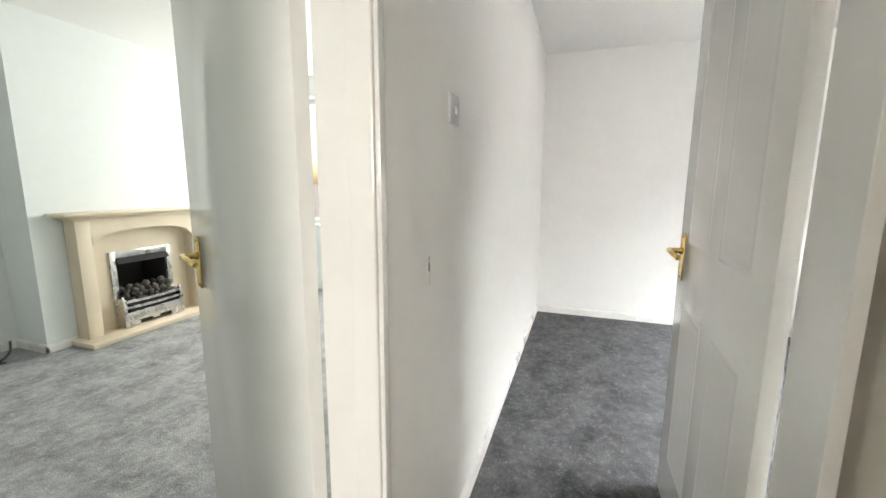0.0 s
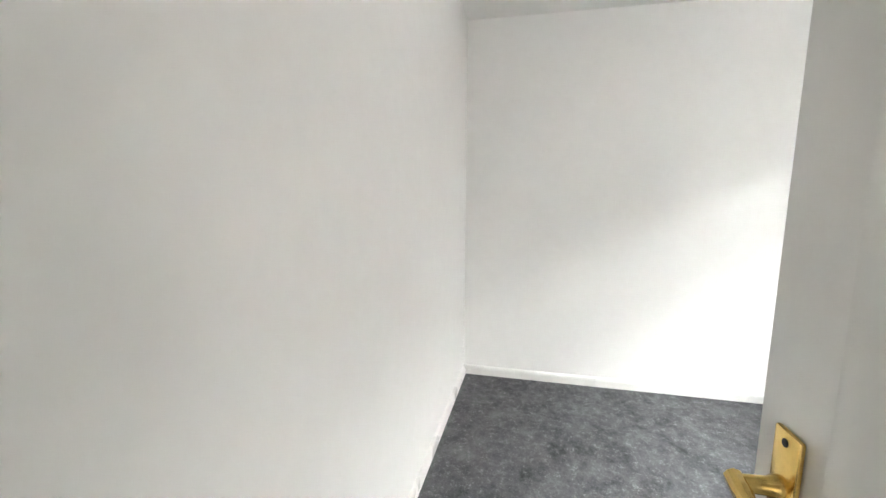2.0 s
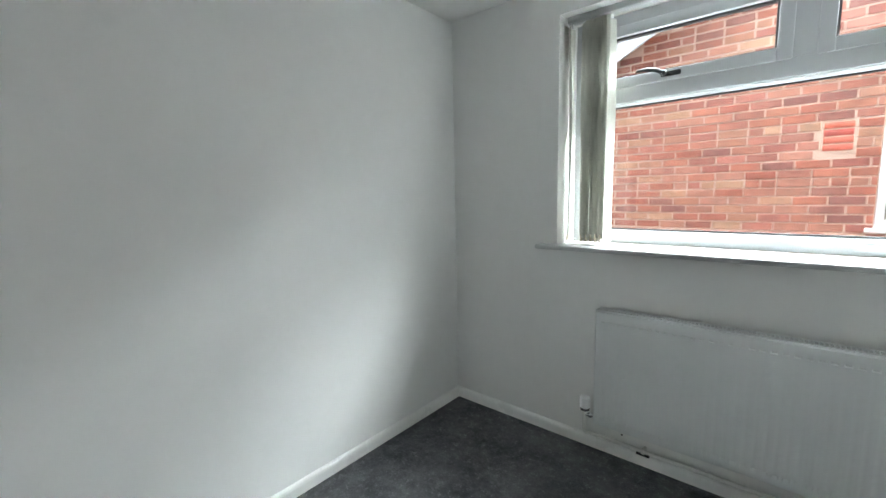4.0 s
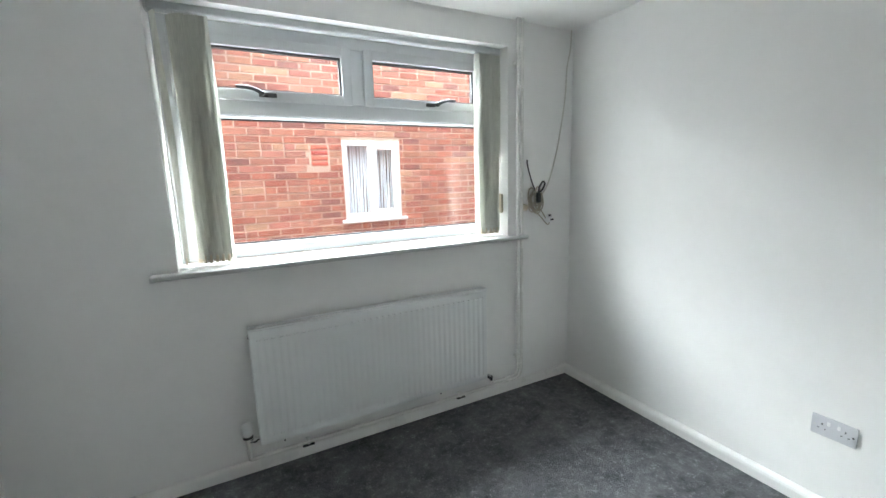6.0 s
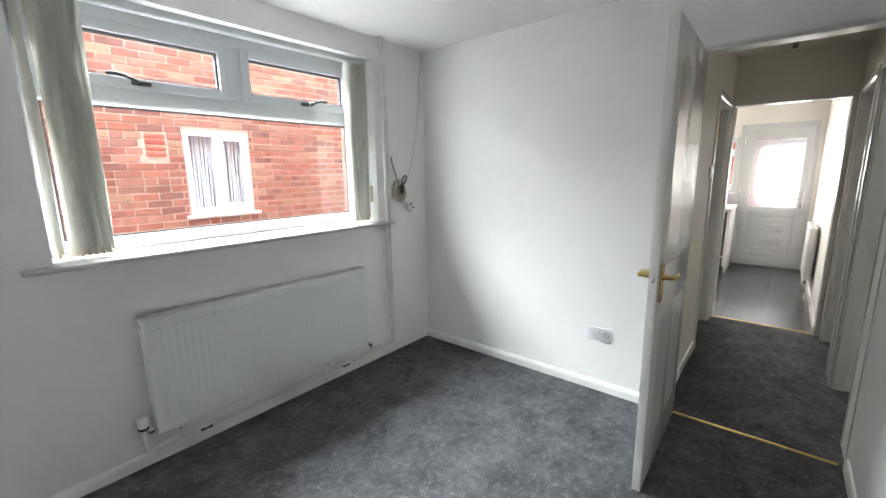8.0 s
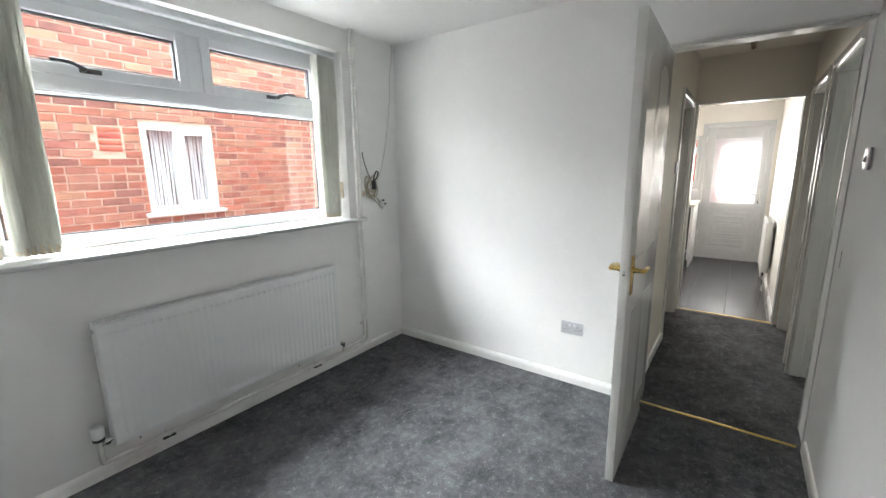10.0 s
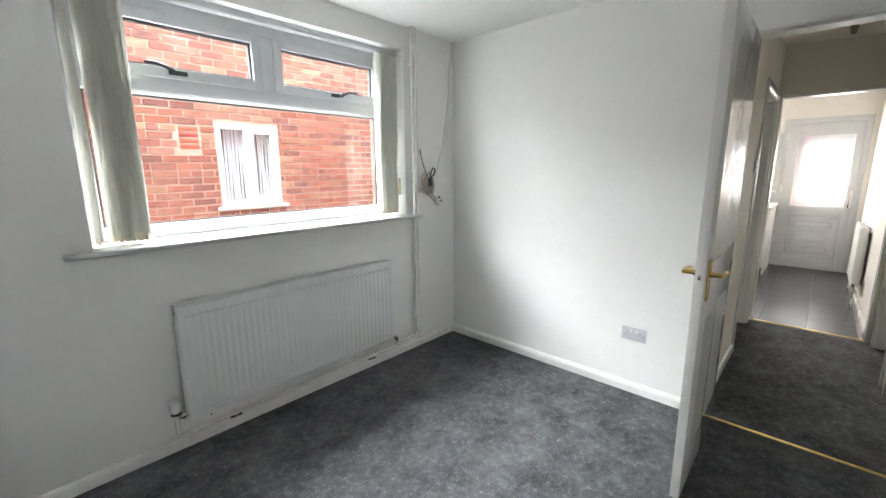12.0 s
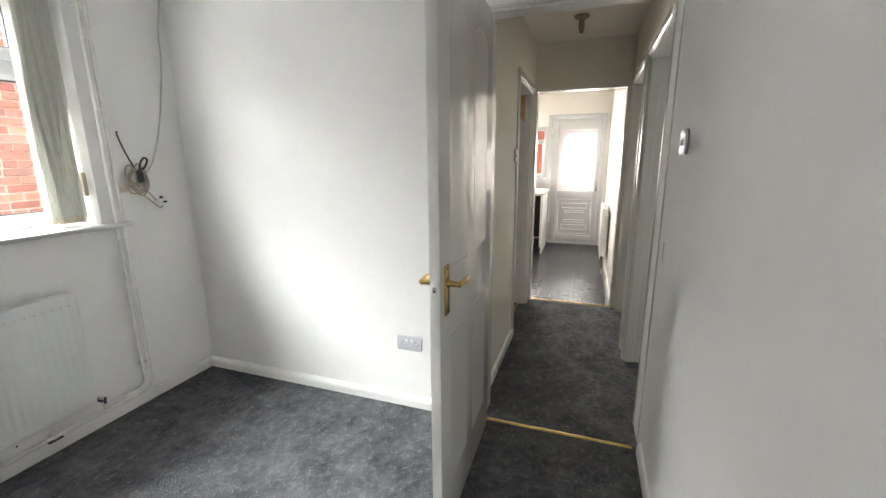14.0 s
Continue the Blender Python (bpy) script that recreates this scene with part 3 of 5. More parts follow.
part("mortise", block(SX - 0.020, SX - 0.0115, SY - 0.010, SY + 0.0004, 0.998, 1.020), M_SHADOW, st, "dark latch hole")
part("scratch", block(SX - 0.0168, SX - 0.0155, SY - 0.001, SY + 0.0010, 1.026, 1.037), M_SHADOW, st, "dark scratch in the paint")


# ---- bedroom window ----
win = thing("window_1", "white uPVC window with two opening top lights", "window", ((WX0 + WX1) / 2, 0.24, WZ0), kind="structure")
FY0, FY1 = 0.215, 0.285
TZ0, TZ1 = 1.785, 1.862
MX0, MX1 = -1.440, -1.354
fr = 0.062
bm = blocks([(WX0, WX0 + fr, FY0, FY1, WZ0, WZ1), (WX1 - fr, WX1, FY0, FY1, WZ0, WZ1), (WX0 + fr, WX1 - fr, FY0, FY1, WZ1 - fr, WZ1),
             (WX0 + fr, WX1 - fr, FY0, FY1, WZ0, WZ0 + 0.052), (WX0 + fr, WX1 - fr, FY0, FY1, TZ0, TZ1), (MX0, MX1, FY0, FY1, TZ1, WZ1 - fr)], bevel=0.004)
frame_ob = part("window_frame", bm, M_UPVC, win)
# glazing bead of the large pane
bx0, bx1, bz0, bz1 = WX0 + fr, WX1 - fr, WZ0 + 0.052, TZ0
bm = bmesh.new()
ring_moulding(bm, [(bx0, bz0), (bx1, bz0), (bx1, bz1), (bx0, bz1)], [(0, -0.004), (0.0, 0.0), (0.004, 0.002), (0.016, -0.012), (0.018, -0.03)], lambda u, v, h: Vector((u, FY0 + 0.012 - h, v)))
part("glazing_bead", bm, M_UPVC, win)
bm = bmesh.new()
ring_moulding(bm, [(bx0 + 0.017, bz0 + 0.017), (bx1 - 0.017, bz0 + 0.017), (bx1 - 0.017, bz1 - 0.017), (bx0 + 0.017, bz1 - 0.017)], [(0, 0), (0.007, 0), (0.007, -0.012)], lambda u, v, h: Vector((u, FY0 + 0.0262 - h, v)))
part("gasket", bm, M_GASKET, win, "black rubber glazing gasket")
pane = part("pane", block(bx0 + 0.012, bx1 - 0.012, FY0 + 0.036, FY0 + 0.042, bz0 + 0.012, bz1 - 0.012), M_GLASS, win, "clear glass", smooth=False)
pane.visible_shadow = False
for sx0, sx1, hx, sg in ((WX0 + fr, MX0, -1.90, -1), (MX1, WX1 - fr, -0.915, 1)):
    z0, z1 = TZ1, WZ1 - fr
    g = 0.045
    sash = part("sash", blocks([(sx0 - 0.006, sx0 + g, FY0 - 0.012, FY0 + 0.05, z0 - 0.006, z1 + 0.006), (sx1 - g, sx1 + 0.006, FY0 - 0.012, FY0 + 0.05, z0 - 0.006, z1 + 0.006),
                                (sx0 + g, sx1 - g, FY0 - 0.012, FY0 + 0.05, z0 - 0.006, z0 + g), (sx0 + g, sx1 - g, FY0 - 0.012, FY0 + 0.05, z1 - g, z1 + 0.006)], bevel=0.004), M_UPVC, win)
    bm = bmesh.new()
    ring_moulding(bm, [(sx0 + g, z0 + g), (sx1 - g, z0 + g), (sx1 - g, z1 - g), (sx0 + g, z1 - g)], [(-0.003, 0), (0.009, 0.0), (0.009, -0.03)], lambda u, v, h: Vector((u, FY0 + 0.012 - h, v)))
    part("gasket", bm, M_GASKET, sash, "black rubber glazing gasket")
    p_ = part("pane", block(sx0 + g - 0.005, sx1 - g + 0.005, FY0 + 0.022, FY0 + 0.028, z0 + g - 0.005, z1 - g + 0.005), M_GLASS, sash, "clear glass", smooth=False)
    p_.visible_shadow = False
    hy, hz = FY0 - 0.012, z0 + 0.022
    bm = block(hx - 0.012, hx + 0.060 * sg * -1 + (0.012 if sg < 0 else -0.012), hy - 0.014, hy, hz - 0.012, hz + 0.010, bevel=0.004)
    h_ = part("handle", bm, M_GREYMET, sash, "grey metal espagnolette handle")
    bm = bmesh.new()
    lathe(bm, [(0.014, 0), (0.014, 0.012), (0.010, 0.020)], 16, pose(hx, hy - 0.012, hz + 0.004, 90, 0, 0))
    part("button", bm, M_BLACKPL, h_, "black lock button")
    bm = bmesh.new()
    tube(bm, smooth_line([(hx, hy - 0.030, hz + 0.004), (hx + sg * 0.03, hy - 0.036, hz + 0.018), (hx + sg * 0.07, hy - 0.036, hz + 0.027), (hx + sg * 0.115, hy - 0.034, hz + 0.028)], 5), [0.010] * 5 + [0.009] * 5 + [0.008] * 5 + [0.006], 8)
    part("lever", bm, M_GREYMET, h_, "grey metal lever")

# sill board
sill = thing("window_sill", "white painted window board with a rounded front edge", "window sill", (-1.42, 0.07, WZ0 - 0.024))
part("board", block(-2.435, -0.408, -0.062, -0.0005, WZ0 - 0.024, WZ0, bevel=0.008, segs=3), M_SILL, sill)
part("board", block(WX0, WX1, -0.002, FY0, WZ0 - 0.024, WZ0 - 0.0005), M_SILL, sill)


# ---- vertical blinds, drawn to both sides ----
def vane(bm, x, y, z0, z1, turn, width=0.089, phase=0.0):
    n, rows = 8, 14
    grid = []
    for j in range(rows + 1):
        z = z0 + (z1 - z0) * j / rows
        a = radians(turn) + 0.10 * math.sin(phase + j * 0.45)
        row = []
        for i in range(n + 1):
            u = (i / n - 0.5) * width
            bow = 0.011 * (1 - (2 * i / n - 1) ** 2) - 0.013 * max(0.0, 1 - i / n / 0.36) ** 1.4
            row.append(bm.verts.new((x + u * math.cos(a) - bow * math.sin(a) + 0.004 * math.sin(phase * 1.7 + j * 0.3), y + u * math.sin(a) + bow * math.cos(a), z)))
        grid.append(row)
    for a, b in zip(grid, grid[1:]):
        for i in range(n):
            bm.faces.new((a[i], a[i + 1], b[i + 1], b[i]))


def blind(name, label, xs, turns):
    b = thing(name, label, "vertical blind", (sum(xs) / len(xs), 0.09, WZ0 + 0.02))
    rng = random.Random(len(xs))
    for k, (x, turn) in enumerate(zip(xs, turns)):
        bm = bmesh.new()
        y = 0.085 + rng.uniform(-0.006, 0.006)
        vane(bm, x, y, WZ0 + 0.035, WZ1 - 0.045, turn, phase=rng.uniform(0, 6))
        v = part("vane", bm, M_BLIND, b)
        bm = block(-0.043, 0.043, -0.003, 0.003, 0.014, 0.052, bevel=0.002)
        bm.transform(pose(x, y, WZ0 + 0.002, 0, 0, turn))
        part("weight", bm, M_CREAMPL, v, "beige bottom weight pocket")
        bm = block(-0.012, 0.012, -0.004, 0.004, 0, 0.03, bevel=0.002)
        bm.transform(pose(x, y, WZ1 - 0.05, 0, 0, turn))
        part("hanger", bm, M_PLASTIC, v, "white plastic hanger")
    bm = bmesh.new()
    pts = [(x, 0.085 + 0.04 * (-1) ** k, WZ0 + 0.03 - 0.008 * (k % 2)) for k, x in enumerate(xs)]
    tube(bm, smooth_line(pts, 4), 0.0022, 6)
    part("chain", bm, M_PLASTIC, b, "white bead chain joining the vanes")
    return b


xs = [-2.302] + [-2.240 + 0.0125 * k for k in range(10)] + [-2.112]
blind("vertical_blind", "cream fabric vertical blind vanes stacked beside the window", xs, [94, 114, 96, 113, 95, 112, 97, 114, 96, 112, 98, 72])
xs = [-0.702, -0.690] + [-0.676 + 0.0145 * k for k in range(8)]
blind("vertical_blind", "cream fabric vertical blind vanes stacked near the pipes", xs, [62, 80, 104, 88, 106, 90, 105, 89, 107, 92])
hr = thing("blind_headrail", "slim white aluminium blind rail under the window head", "blind rail", (-1.4, 0.085, WZ1 - 0.03))
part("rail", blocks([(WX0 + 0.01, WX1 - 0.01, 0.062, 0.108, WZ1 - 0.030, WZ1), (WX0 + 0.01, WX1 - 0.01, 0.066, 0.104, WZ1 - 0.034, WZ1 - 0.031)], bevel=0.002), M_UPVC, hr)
part("end_cap", block(WX1 - 0.012, WX1 - 0.002, 0.058, 0.112, WZ1 - 0.036, WZ1, bevel=0.002), M_PLASTIC, hr)
part("end_cap", block(WX0 + 0.002, WX0 + 0.012, 0.058, 0.112, WZ1 - 0.036, WZ1, bevel=0.002), M_PLASTIC, hr)
cw = thing("cord_weight", "small cream cord weight hanging beside the blind", "cord weight", (-0.546, 0.07, 1.22))
part("weight", block(-0.558, -0.536, 0.040, 0.065, 1.215, 1.335, bevel=0.006), M_CREAMPL, cw)
bm = bmesh.new()
tube(bm, [(-0.547, 0.052, 1.33), (-0.546, 0.060, 1.8), (-0.545, 0.075, WZ1 - 0.03)], 0.0016, 6)
part("cord", bm, M_AERIAL, cw, "thin white cord")


# ---- radiators ----
def radiator(name, label, base, turn, width, z0, z1, flutes, depth=0.055):
    """Pressed-steel panel radiator; local x runs along the wall, the front faces -y, the wall is at y = 0."""
    r = thing(name, label, "radiator", base, turn)
    yf, h = -0.092, z1 - z0
    bm = bmesh.new()
    # front panel with pressed flutes: a grid whose middle rows dip between the ribs
    steps = [(z0, 0), (z0 + 0.014, 0), (z0 + 0.034, 0), (z0 + 0.046, 0.0050), (z0 + 0.047, 0.0048), (z0 + 0.050, 0.0010), (z1 - 0.056, 0.0010),
             (z1 - 0.054, 0.0045), (z1 - 0.053, 0.0050), (z1 - 0.044, 0), (z1 - 0.020, 0), (z1 - 0.006, 0), (z1, 0)]
    pitch = (width - 0.05) / flutes
    cols = [0.0, 0.006, 0.025]
    for k in range(flutes):
        x = 0.025 + k * pitch
        cols += [x + 0.16 * pitch, x + 0.26 * pitch, x + 0.74 * pitch, x + 0.84 * pitch]
    cols += [width - 0.025, width - 0.006, width]
    grid = []
    for z, deep in steps:
        row = []
        for i, x in enumerate(cols):
            dip = deep if 3 <= i < len(cols) - 3 and (i - 3) % 4 in (1, 2) else 0.0
            edge = 0.008 if i in (0, len(cols) - 1) or z in (z0, z1) else 0.0
            row.append(bm.verts.new((x, yf + dip + edge, z)))
        grid.append(row)
    for a, b in zip(grid, grid[1:]):
        for i in range(len(cols) - 1):
            bm.faces.new((a[i], a[i + 1], b[i + 1], b[i]))
    part("front_panel", bm, M_RAD, r, local=True)
    part("side_panel", block(0.0, 0.004, yf + 0.009, -0.028, z0 + 0.03, z1, bevel=0.001), M_RAD, r, local=True)
    part("side_panel", block(width - 0.004, width, yf + 0.009, -0.028, z0 + 0.03, z1, bevel=0.001), M_RAD, r, local=True)
    part("back_panel", block(0.03, width - 0.03, -0.036, -0.030, z0 + 0.02, z1 - 0.03), M_RAD, r, local=True)
    rows = [(0.0, width, yf + 0.004, yf + 0.018, z1 - 0.004, z1 + 0.004), (0.0, width, -0.036, -0.026, z1 - 0.004, z1 + 0.004)]
    n = int((width - 0.04) / 0.014)
    for k in range(n + 1):
        x = 0.02 + k * (width - 0.04) / n
        rows.append((x - 0.0020, x + 0.0020, yf + 0.016, -0.034, z1 + 0.0010, z1 + 0.0030))
    part("top_grille", blocks(rows), M_RAD, r, local=True, smooth=False)
    # shade below the grille, put in as a near-black block
    part("convector_shade", block(0.006, width - 0.006, yf + 0.016, -0.037, z0 + 0.05, z1 - 0.010), M_SHADOW, r, "near-black block painted in for the shade inside", local=True)
    for x in (0.2, width - 0.2):
        part("bracket", block(x - 0.02, x + 0.02, -0.032, -0.0005, z0 + 0.05, z1 - 0.08), M_RAD, r, local=True)
    bm = bmesh.new()
    lathe(bm, [(0.011, -0.001), (0.011, 0.004), (0.006, 0.005)], 12, pose(0.0, yf + 0.030, z1 - 0.035, 0, -90, 0))
    part("air_vent", bm, M_CHROME, r, "small bleed plug", local=True)
    return r


RX0, RX1, RZ0, RZ1 = -2.088, -0.756, 0.177, 0.768
rad = radiator("radiator", "white enamelled panel radiator under the bedroom window", (RX0, 0, 0), 0, RX1 - RX0, RZ0, RZ1, 38)

# thermostatic valve and lockshield
tv = thing("radiator_valve", "white thermostatic radiator valve with a dark collar", "radiator valve", (-2.135, -0.062, 0.10))
bm = bmesh.new()
lathe(bm, [(0.020, 0.0), (0.024, 0.004), (0.026, 0.042), (0.024, 0.056), (0.015, 0.060)], 20, pose(-2.138, -0.062, 0.236))
part("head", bm, M_PLASTIC, tv, "white ribbed valve head")
bm = bmesh.new()
lathe(bm, [(0.014, 0), (0.0235, 0.006), (0.0235, 0.016), (0.018, 0.018)], 20, pose(-2.138, -0.062, 0.219))
part("collar", bm, M_BLACKPL, tv, "black collar ring")
bm = bmesh.new()
tube(bm, [(-2.138, -0.062, 0.200), (-2.083, -0.062, 0.208)], 0.009, 12)
tube(bm, [(-2.118, -0.062, 0.2025), (-2.100, -0.062, 0.2055)], 0.0145, 6)
part("body", bm, M_CHROME, tv, "chrome valve body with nut")
part("tail", tube(bmesh.new(), [(-2.138, -0.062, 0.125), (-2.138, -0.062, 0.226)], 0.011, 12), M_PIPE, tv, "white painted valve tail")
lv = thing("radiator_valve", "chrome lockshield valve with a black cap", "radiator valve", (-0.713, -0.062, 0.12))
bm = bmesh.new()
tube(bm, [(-0.713, -0.062, 0.145), (-0.713, -0.062, 0.165)], 0.0095, 12)
tube(bm, [(-0.713, -0.062, 0.160), (-0.758, -0.062, 0.200)], 0.009, 12)
tube(bm, [(-0.724, -0.062, 0.170), (-0.742, -0.062, 0.186)], 0.0145, 6)
part("body", bm, M_CHROME, lv, "chrome valve body with nut")
bm = bmesh.new()
lathe(bm, [(0.010, 0), (0.011, 0.002), (0.010, 0.012), (0.007, 0.014)], 14, pose(-0.713, -0.062, 0.163))
part("cap", bm, M_BLACKPL, lv, "black plastic cap")

# heating pipes
pa = thing("heating_pipe", "white painted copper heating pipe running up the wall", "pipe", (-0.47, -0.03, 0))
bm = bmesh.new()
tube(bm, bend([(-2.138, -0.062, 0.128), (-2.138, -0.06, 0.104), (-2.06, -0.040, 0.094), (-0.451, -0.040, 0.092), (-0.453, -0.040, CEIL)], 0.07), 0.0094, 12)
part("pipe", bm, M_PIPE, pa)
pb = thing("heating_pipe", "white painted copper return pipe beside the first", "pipe", (-0.50, -0.03, 0))
bm = bmesh.new()
tube(bm, bend([(-0.713, -0.062, 0.148), (-0.711, -0.058, 0.115), (-0.69, -0.040, 0.112), (-0.482, -0.040, 0.118), (-0.484, -0.040, CEIL)], 0.055), 0.0094, 12)
part("pipe", bm, M_PIPE, pb)


def pipe_clip(x, y, z, flat, label):
    c = thing("pipe_clip", label, "pipe clip", (x, 0, z))
    bm = bmesh.new()
    lathe(bm, [(0.0135, -0.006), (0.0135, 0.006)], 16, pose(x, y, z, 0, 90 if flat else 0, 0))
    if flat:
        bx(bm, x - 0.006, x + 0.006, y + 0.008, -0.001, z - 0.006, z + 0.006)
    else:
        bx(bm, x - 0.006, x + 0.006, y + 0.008, 0.0, z - 0.006, z + 0.006)
    part("clip", bm, M_PIPE, c)
    return c


for z in (0.245, 2.115):
    pipe_clip(-0.453, -0.040, z, False, "white plastic clip holding the heating pipe")
    pipe_clip(-0.484, -0.040, z + 0.002, False, "white plastic clip holding the return pipe")
for x in (-1.86, -0.93):
    c = pipe_clip(x, -0.040, 0.093, True, "pipe clip with a dark strip below it, above the skirting")
    bm = block(x - 0.030, x + 0.030, -0.049, -0.032, 0.073, 0.0805, bevel=0.002)
    part("dark_strip", bm, M_DARK, c, "dark strip under the clip")
for x in (-1.97, -1.05):
    n_ = thing("screw_hole", "small dark screw hole in the wall", "screw hole", (x, 0, 0.12))
    bm = bmesh.new()
    lathe(bm, [(0.004, -0.006), (0.0045, 0.0012), (0.003, 0.0015)], 10, pose(x, 0, 0.118, 90, 0, 0))
    part("hole", bm, M_DARK, n_)

# ---- socket and switch ----
so = thing("wall_socket", "white double electrical socket with two switches", "socket", (0, -1.502, 0.338))
sy0, sy1, sz0, sz1 = -1.577, -1.431, 0.338, 0.424
part("plate", block(-0.010, 0.0, sy0, sy1, sz0, sz1, bevel=0.004), M_GREYPL, so)
for k, yc in enumerate((sy1 - 0.036, sy0 + 0.036)):
    part("rocker", block(-0.0135, -0.009, yc + (-0.026 if k == 0 else 0.016), yc + (-0.016 if k == 0 else 0.026), sz0 + 0.052, sz0 + 0.070, bevel=0.002), M_PLASTIC, so, "white rocker switch")
    for a, b, c, d in ((-0.002, 0.002, 0.048, 0.057), (-0.014, -0.008, 0.031, 0.035), (0.008, 0.014, 0.031, 0.035)):
        part("pin_hole", block(-0.0106, -0.0099, yc + a, yc + b, sz0 + c, sz0 + d), M_DARK, so, "dark pin hole", smooth=False)
for y in (sy0 + 0.012, sy1 - 0.012):
    part("screw", lathe(bmesh.new(), [(0.004, 0), (0.004, 0.0008), (0.002, 0.001)], 10, pose(-0.010, y, sz0 + 0.043, 0, -90, 0)), M_STEEL, so)


def light_switch(label, base, turn):
    s = thing("light_switch", label, "light switch", base, turn)
    part("plate", block(-0.043, 0.043, -0.010, 0, 0, 0.086, bevel=0.003), M_GREYPL, s, local=True)
    bm = bmesh.new()
    prof = [(0, 0.030), (0.004, 0.030), (0.0085, 0.036), (0.0015, 0.056), (0, 0.056)]
    sweep(bm, [(a, b) for a, b in prof], (-0.005, -0.0098, 0), (0.005, -0.0098, 0), (0, -1, 0))
    part("rocker", bm, M_PLASTIC, s, "white rocker", local=True)
    part("rocker_gap", block(-0.0062, 0.0062, -0.0104, -0.0098, 0.0285, 0.0575), M_DARK, s, "dark gap round the rocker", local=True)
    for x in (-0.030, 0.030):
        part("screw", lathe(bmesh.new(), [(0.0035, 0), (0.0035, 0.0008), (0.002, 0.001)], 10, pose(x, -0.0098, 0.043, 90, 0, 0)), M_GREYPL, s, local=True)
    return s


light_switch("white single light switch on the bedroom wall", (-0.256, Y0, 1.396), 180)
light_switch("white light switch at the end of the hall wall", (1.06, HL, 1.36), 0)

# ---- coiled cables by the window ----
cc = thing("coiled_cable", "coiled dusty white cable with plugs hung on the wall", "cable", (-0.30, -0.03, 1.15))
rng = random.Random(5)
for k in range(7):
    bm = bmesh.new()
    cx, cz = -0.342 + rng.uniform(-0.020, 0.020), 1.287 + rng.uniform(-0.014, 0.014)
    ra, rb, ph = rng.uniform(0.026, 0.046), rng.uniform(0.056, 0.078), rng.uniform(-0.35, 0.55)
    pts = []
    for i in range(25):
        a = i / 24 * 2 * math.pi
        u, v = ra * math.cos(a), rb * math.sin(a)
        pts.append((cx + u * math.cos(ph) - v * math.sin(ph), -0.014 - 0.006 * k + 0.006 * math.sin(2 * a + k), cz + u * math.sin(ph) + v * math.cos(ph)))
    tube(bm, pts, 0.0045, 6, cap=False)
    part("loop", bm, M_CABLE, cc)
bm = bmesh.new()
tube(bm, smooth_line([(-0.385, -0.006, 1.535), (-0.372, -0.012, 1.47), (-0.352, -0.02, 1.40), (-0.342, -0.045, 1.34)], 6), 0.0042, 6)
part("lead", bm, M_BLACKPL, cc, "thin black lead")
bm = bmesh.new()
tube(bm, smooth_line([(-0.345, -0.062, 1.335), (-0.31, -0.066, 1.352), (-0.285, -0.064, 1.392), (-0.300, -0.060, 1.405), (-0.325, -0.060, 1.372), (-0.335, -0.062, 1.330)], 6), 0.0055, 8)
bx(bm, -0.356, -0.326, -0.082, -0.058, 1.272, 1.338, bevel=0.008)
part("plug", bm, M_BLACKPL, cc, "small black plug")
for k in range(2):
    bm = bmesh.new()
    z = 1.262 + 0.012 * k
    tube(bm, smooth_line([(-0.385, -0.03, z + 0.004), (-0.365, -0.056, z - 0.004), (-0.335, -0.064, z - 0.006), (-0.308, -0.056, z + 0.004), (-0.296, -0.035, z + 0.018)], 6), 0.0045, 6)
    part("wrap", bm, M_CABLE, cc)
bm = bmesh.new()
tube(bm, smooth_line([(-0.36, -0.02, 1.255), (-0.335, -0.03, 1.215), (-0.285, -0.03, 1.175), (-0.235, -0.03, 1.125), (-0.215, -0.03, 1.125), (-0.205, -0.03, 1.16)], 6), 0.0036, 6)
tube(bm, smooth_line([(-0.30, -0.03, 1.235), (-0.27, -0.03, 1.20), (-0.245, -0.03, 1.165)], 6), 0.0036, 6)
part("lead", bm, M_CABLE, cc, "dusty white lead")
bm = block(-0.245, -0.200, -0.052, -0.008, 1.135, 1.180, bevel=0.008)
bx(bm, -0.236, -0.210, -0.058, -0.050, 1.166, 1.176)
wp = part("plug", bm, M_PLASTIC, cc, "white three-pin plug")
for d in ((-0.238, -0.222, -0.058, -0.050, 1.176, 1.190), (-0.222, -0.200, -0.058, -0.050, 1.150, 1.160)):
    part("pin", block(*d), M_DARK, wp, "dark metal pin")
bm = bmesh.new()
lathe(bm, [(0.020, 0), (0.022, 0.004), (0.020, 0.022), (0.012, 0.026)], 16, pose(-0.405, -0.001, 1.243, 90, 0, 0))
part("outlet", bm, M_CREAMPL, cc, "round cream wall outlet")
co = thing("aerial_cable", "thin white cable hanging down from the ceiling corner", "cable", (-0.02, -0.02, 1.3))
bm = bmesh.new()
tube(bm, smooth_line([(-0.30, -0.03, 1.300), (-0.215, -0.012, 1.385), (-0.150, -0.010, 1.56), (-0.110, -0.008, 1.72), (-0.070, -0.007, 1.95), (-0.060, -0.006, 2.12), (-0.032, -0.006, 2.25), (-0.026, -0.006, CEIL - 0.001)], 8), 0.0040, 6)
part("cable", bm, M_AERIAL, co)
hk = thing("wall_hook", "small dark nail in the wall", "nail", (-0.385, 0, 1.538))
bm = bmesh.new()
lathe(bm, [(0.002, -0.005), (0.002, 0.008), (0.0055, 0.009), (0.0055, 0.012), (0.002, 0.013)], 10, pose(-0.385, 0, 1.540, 90, 0, 0))
part("nail", bm, M_DARK, hk)

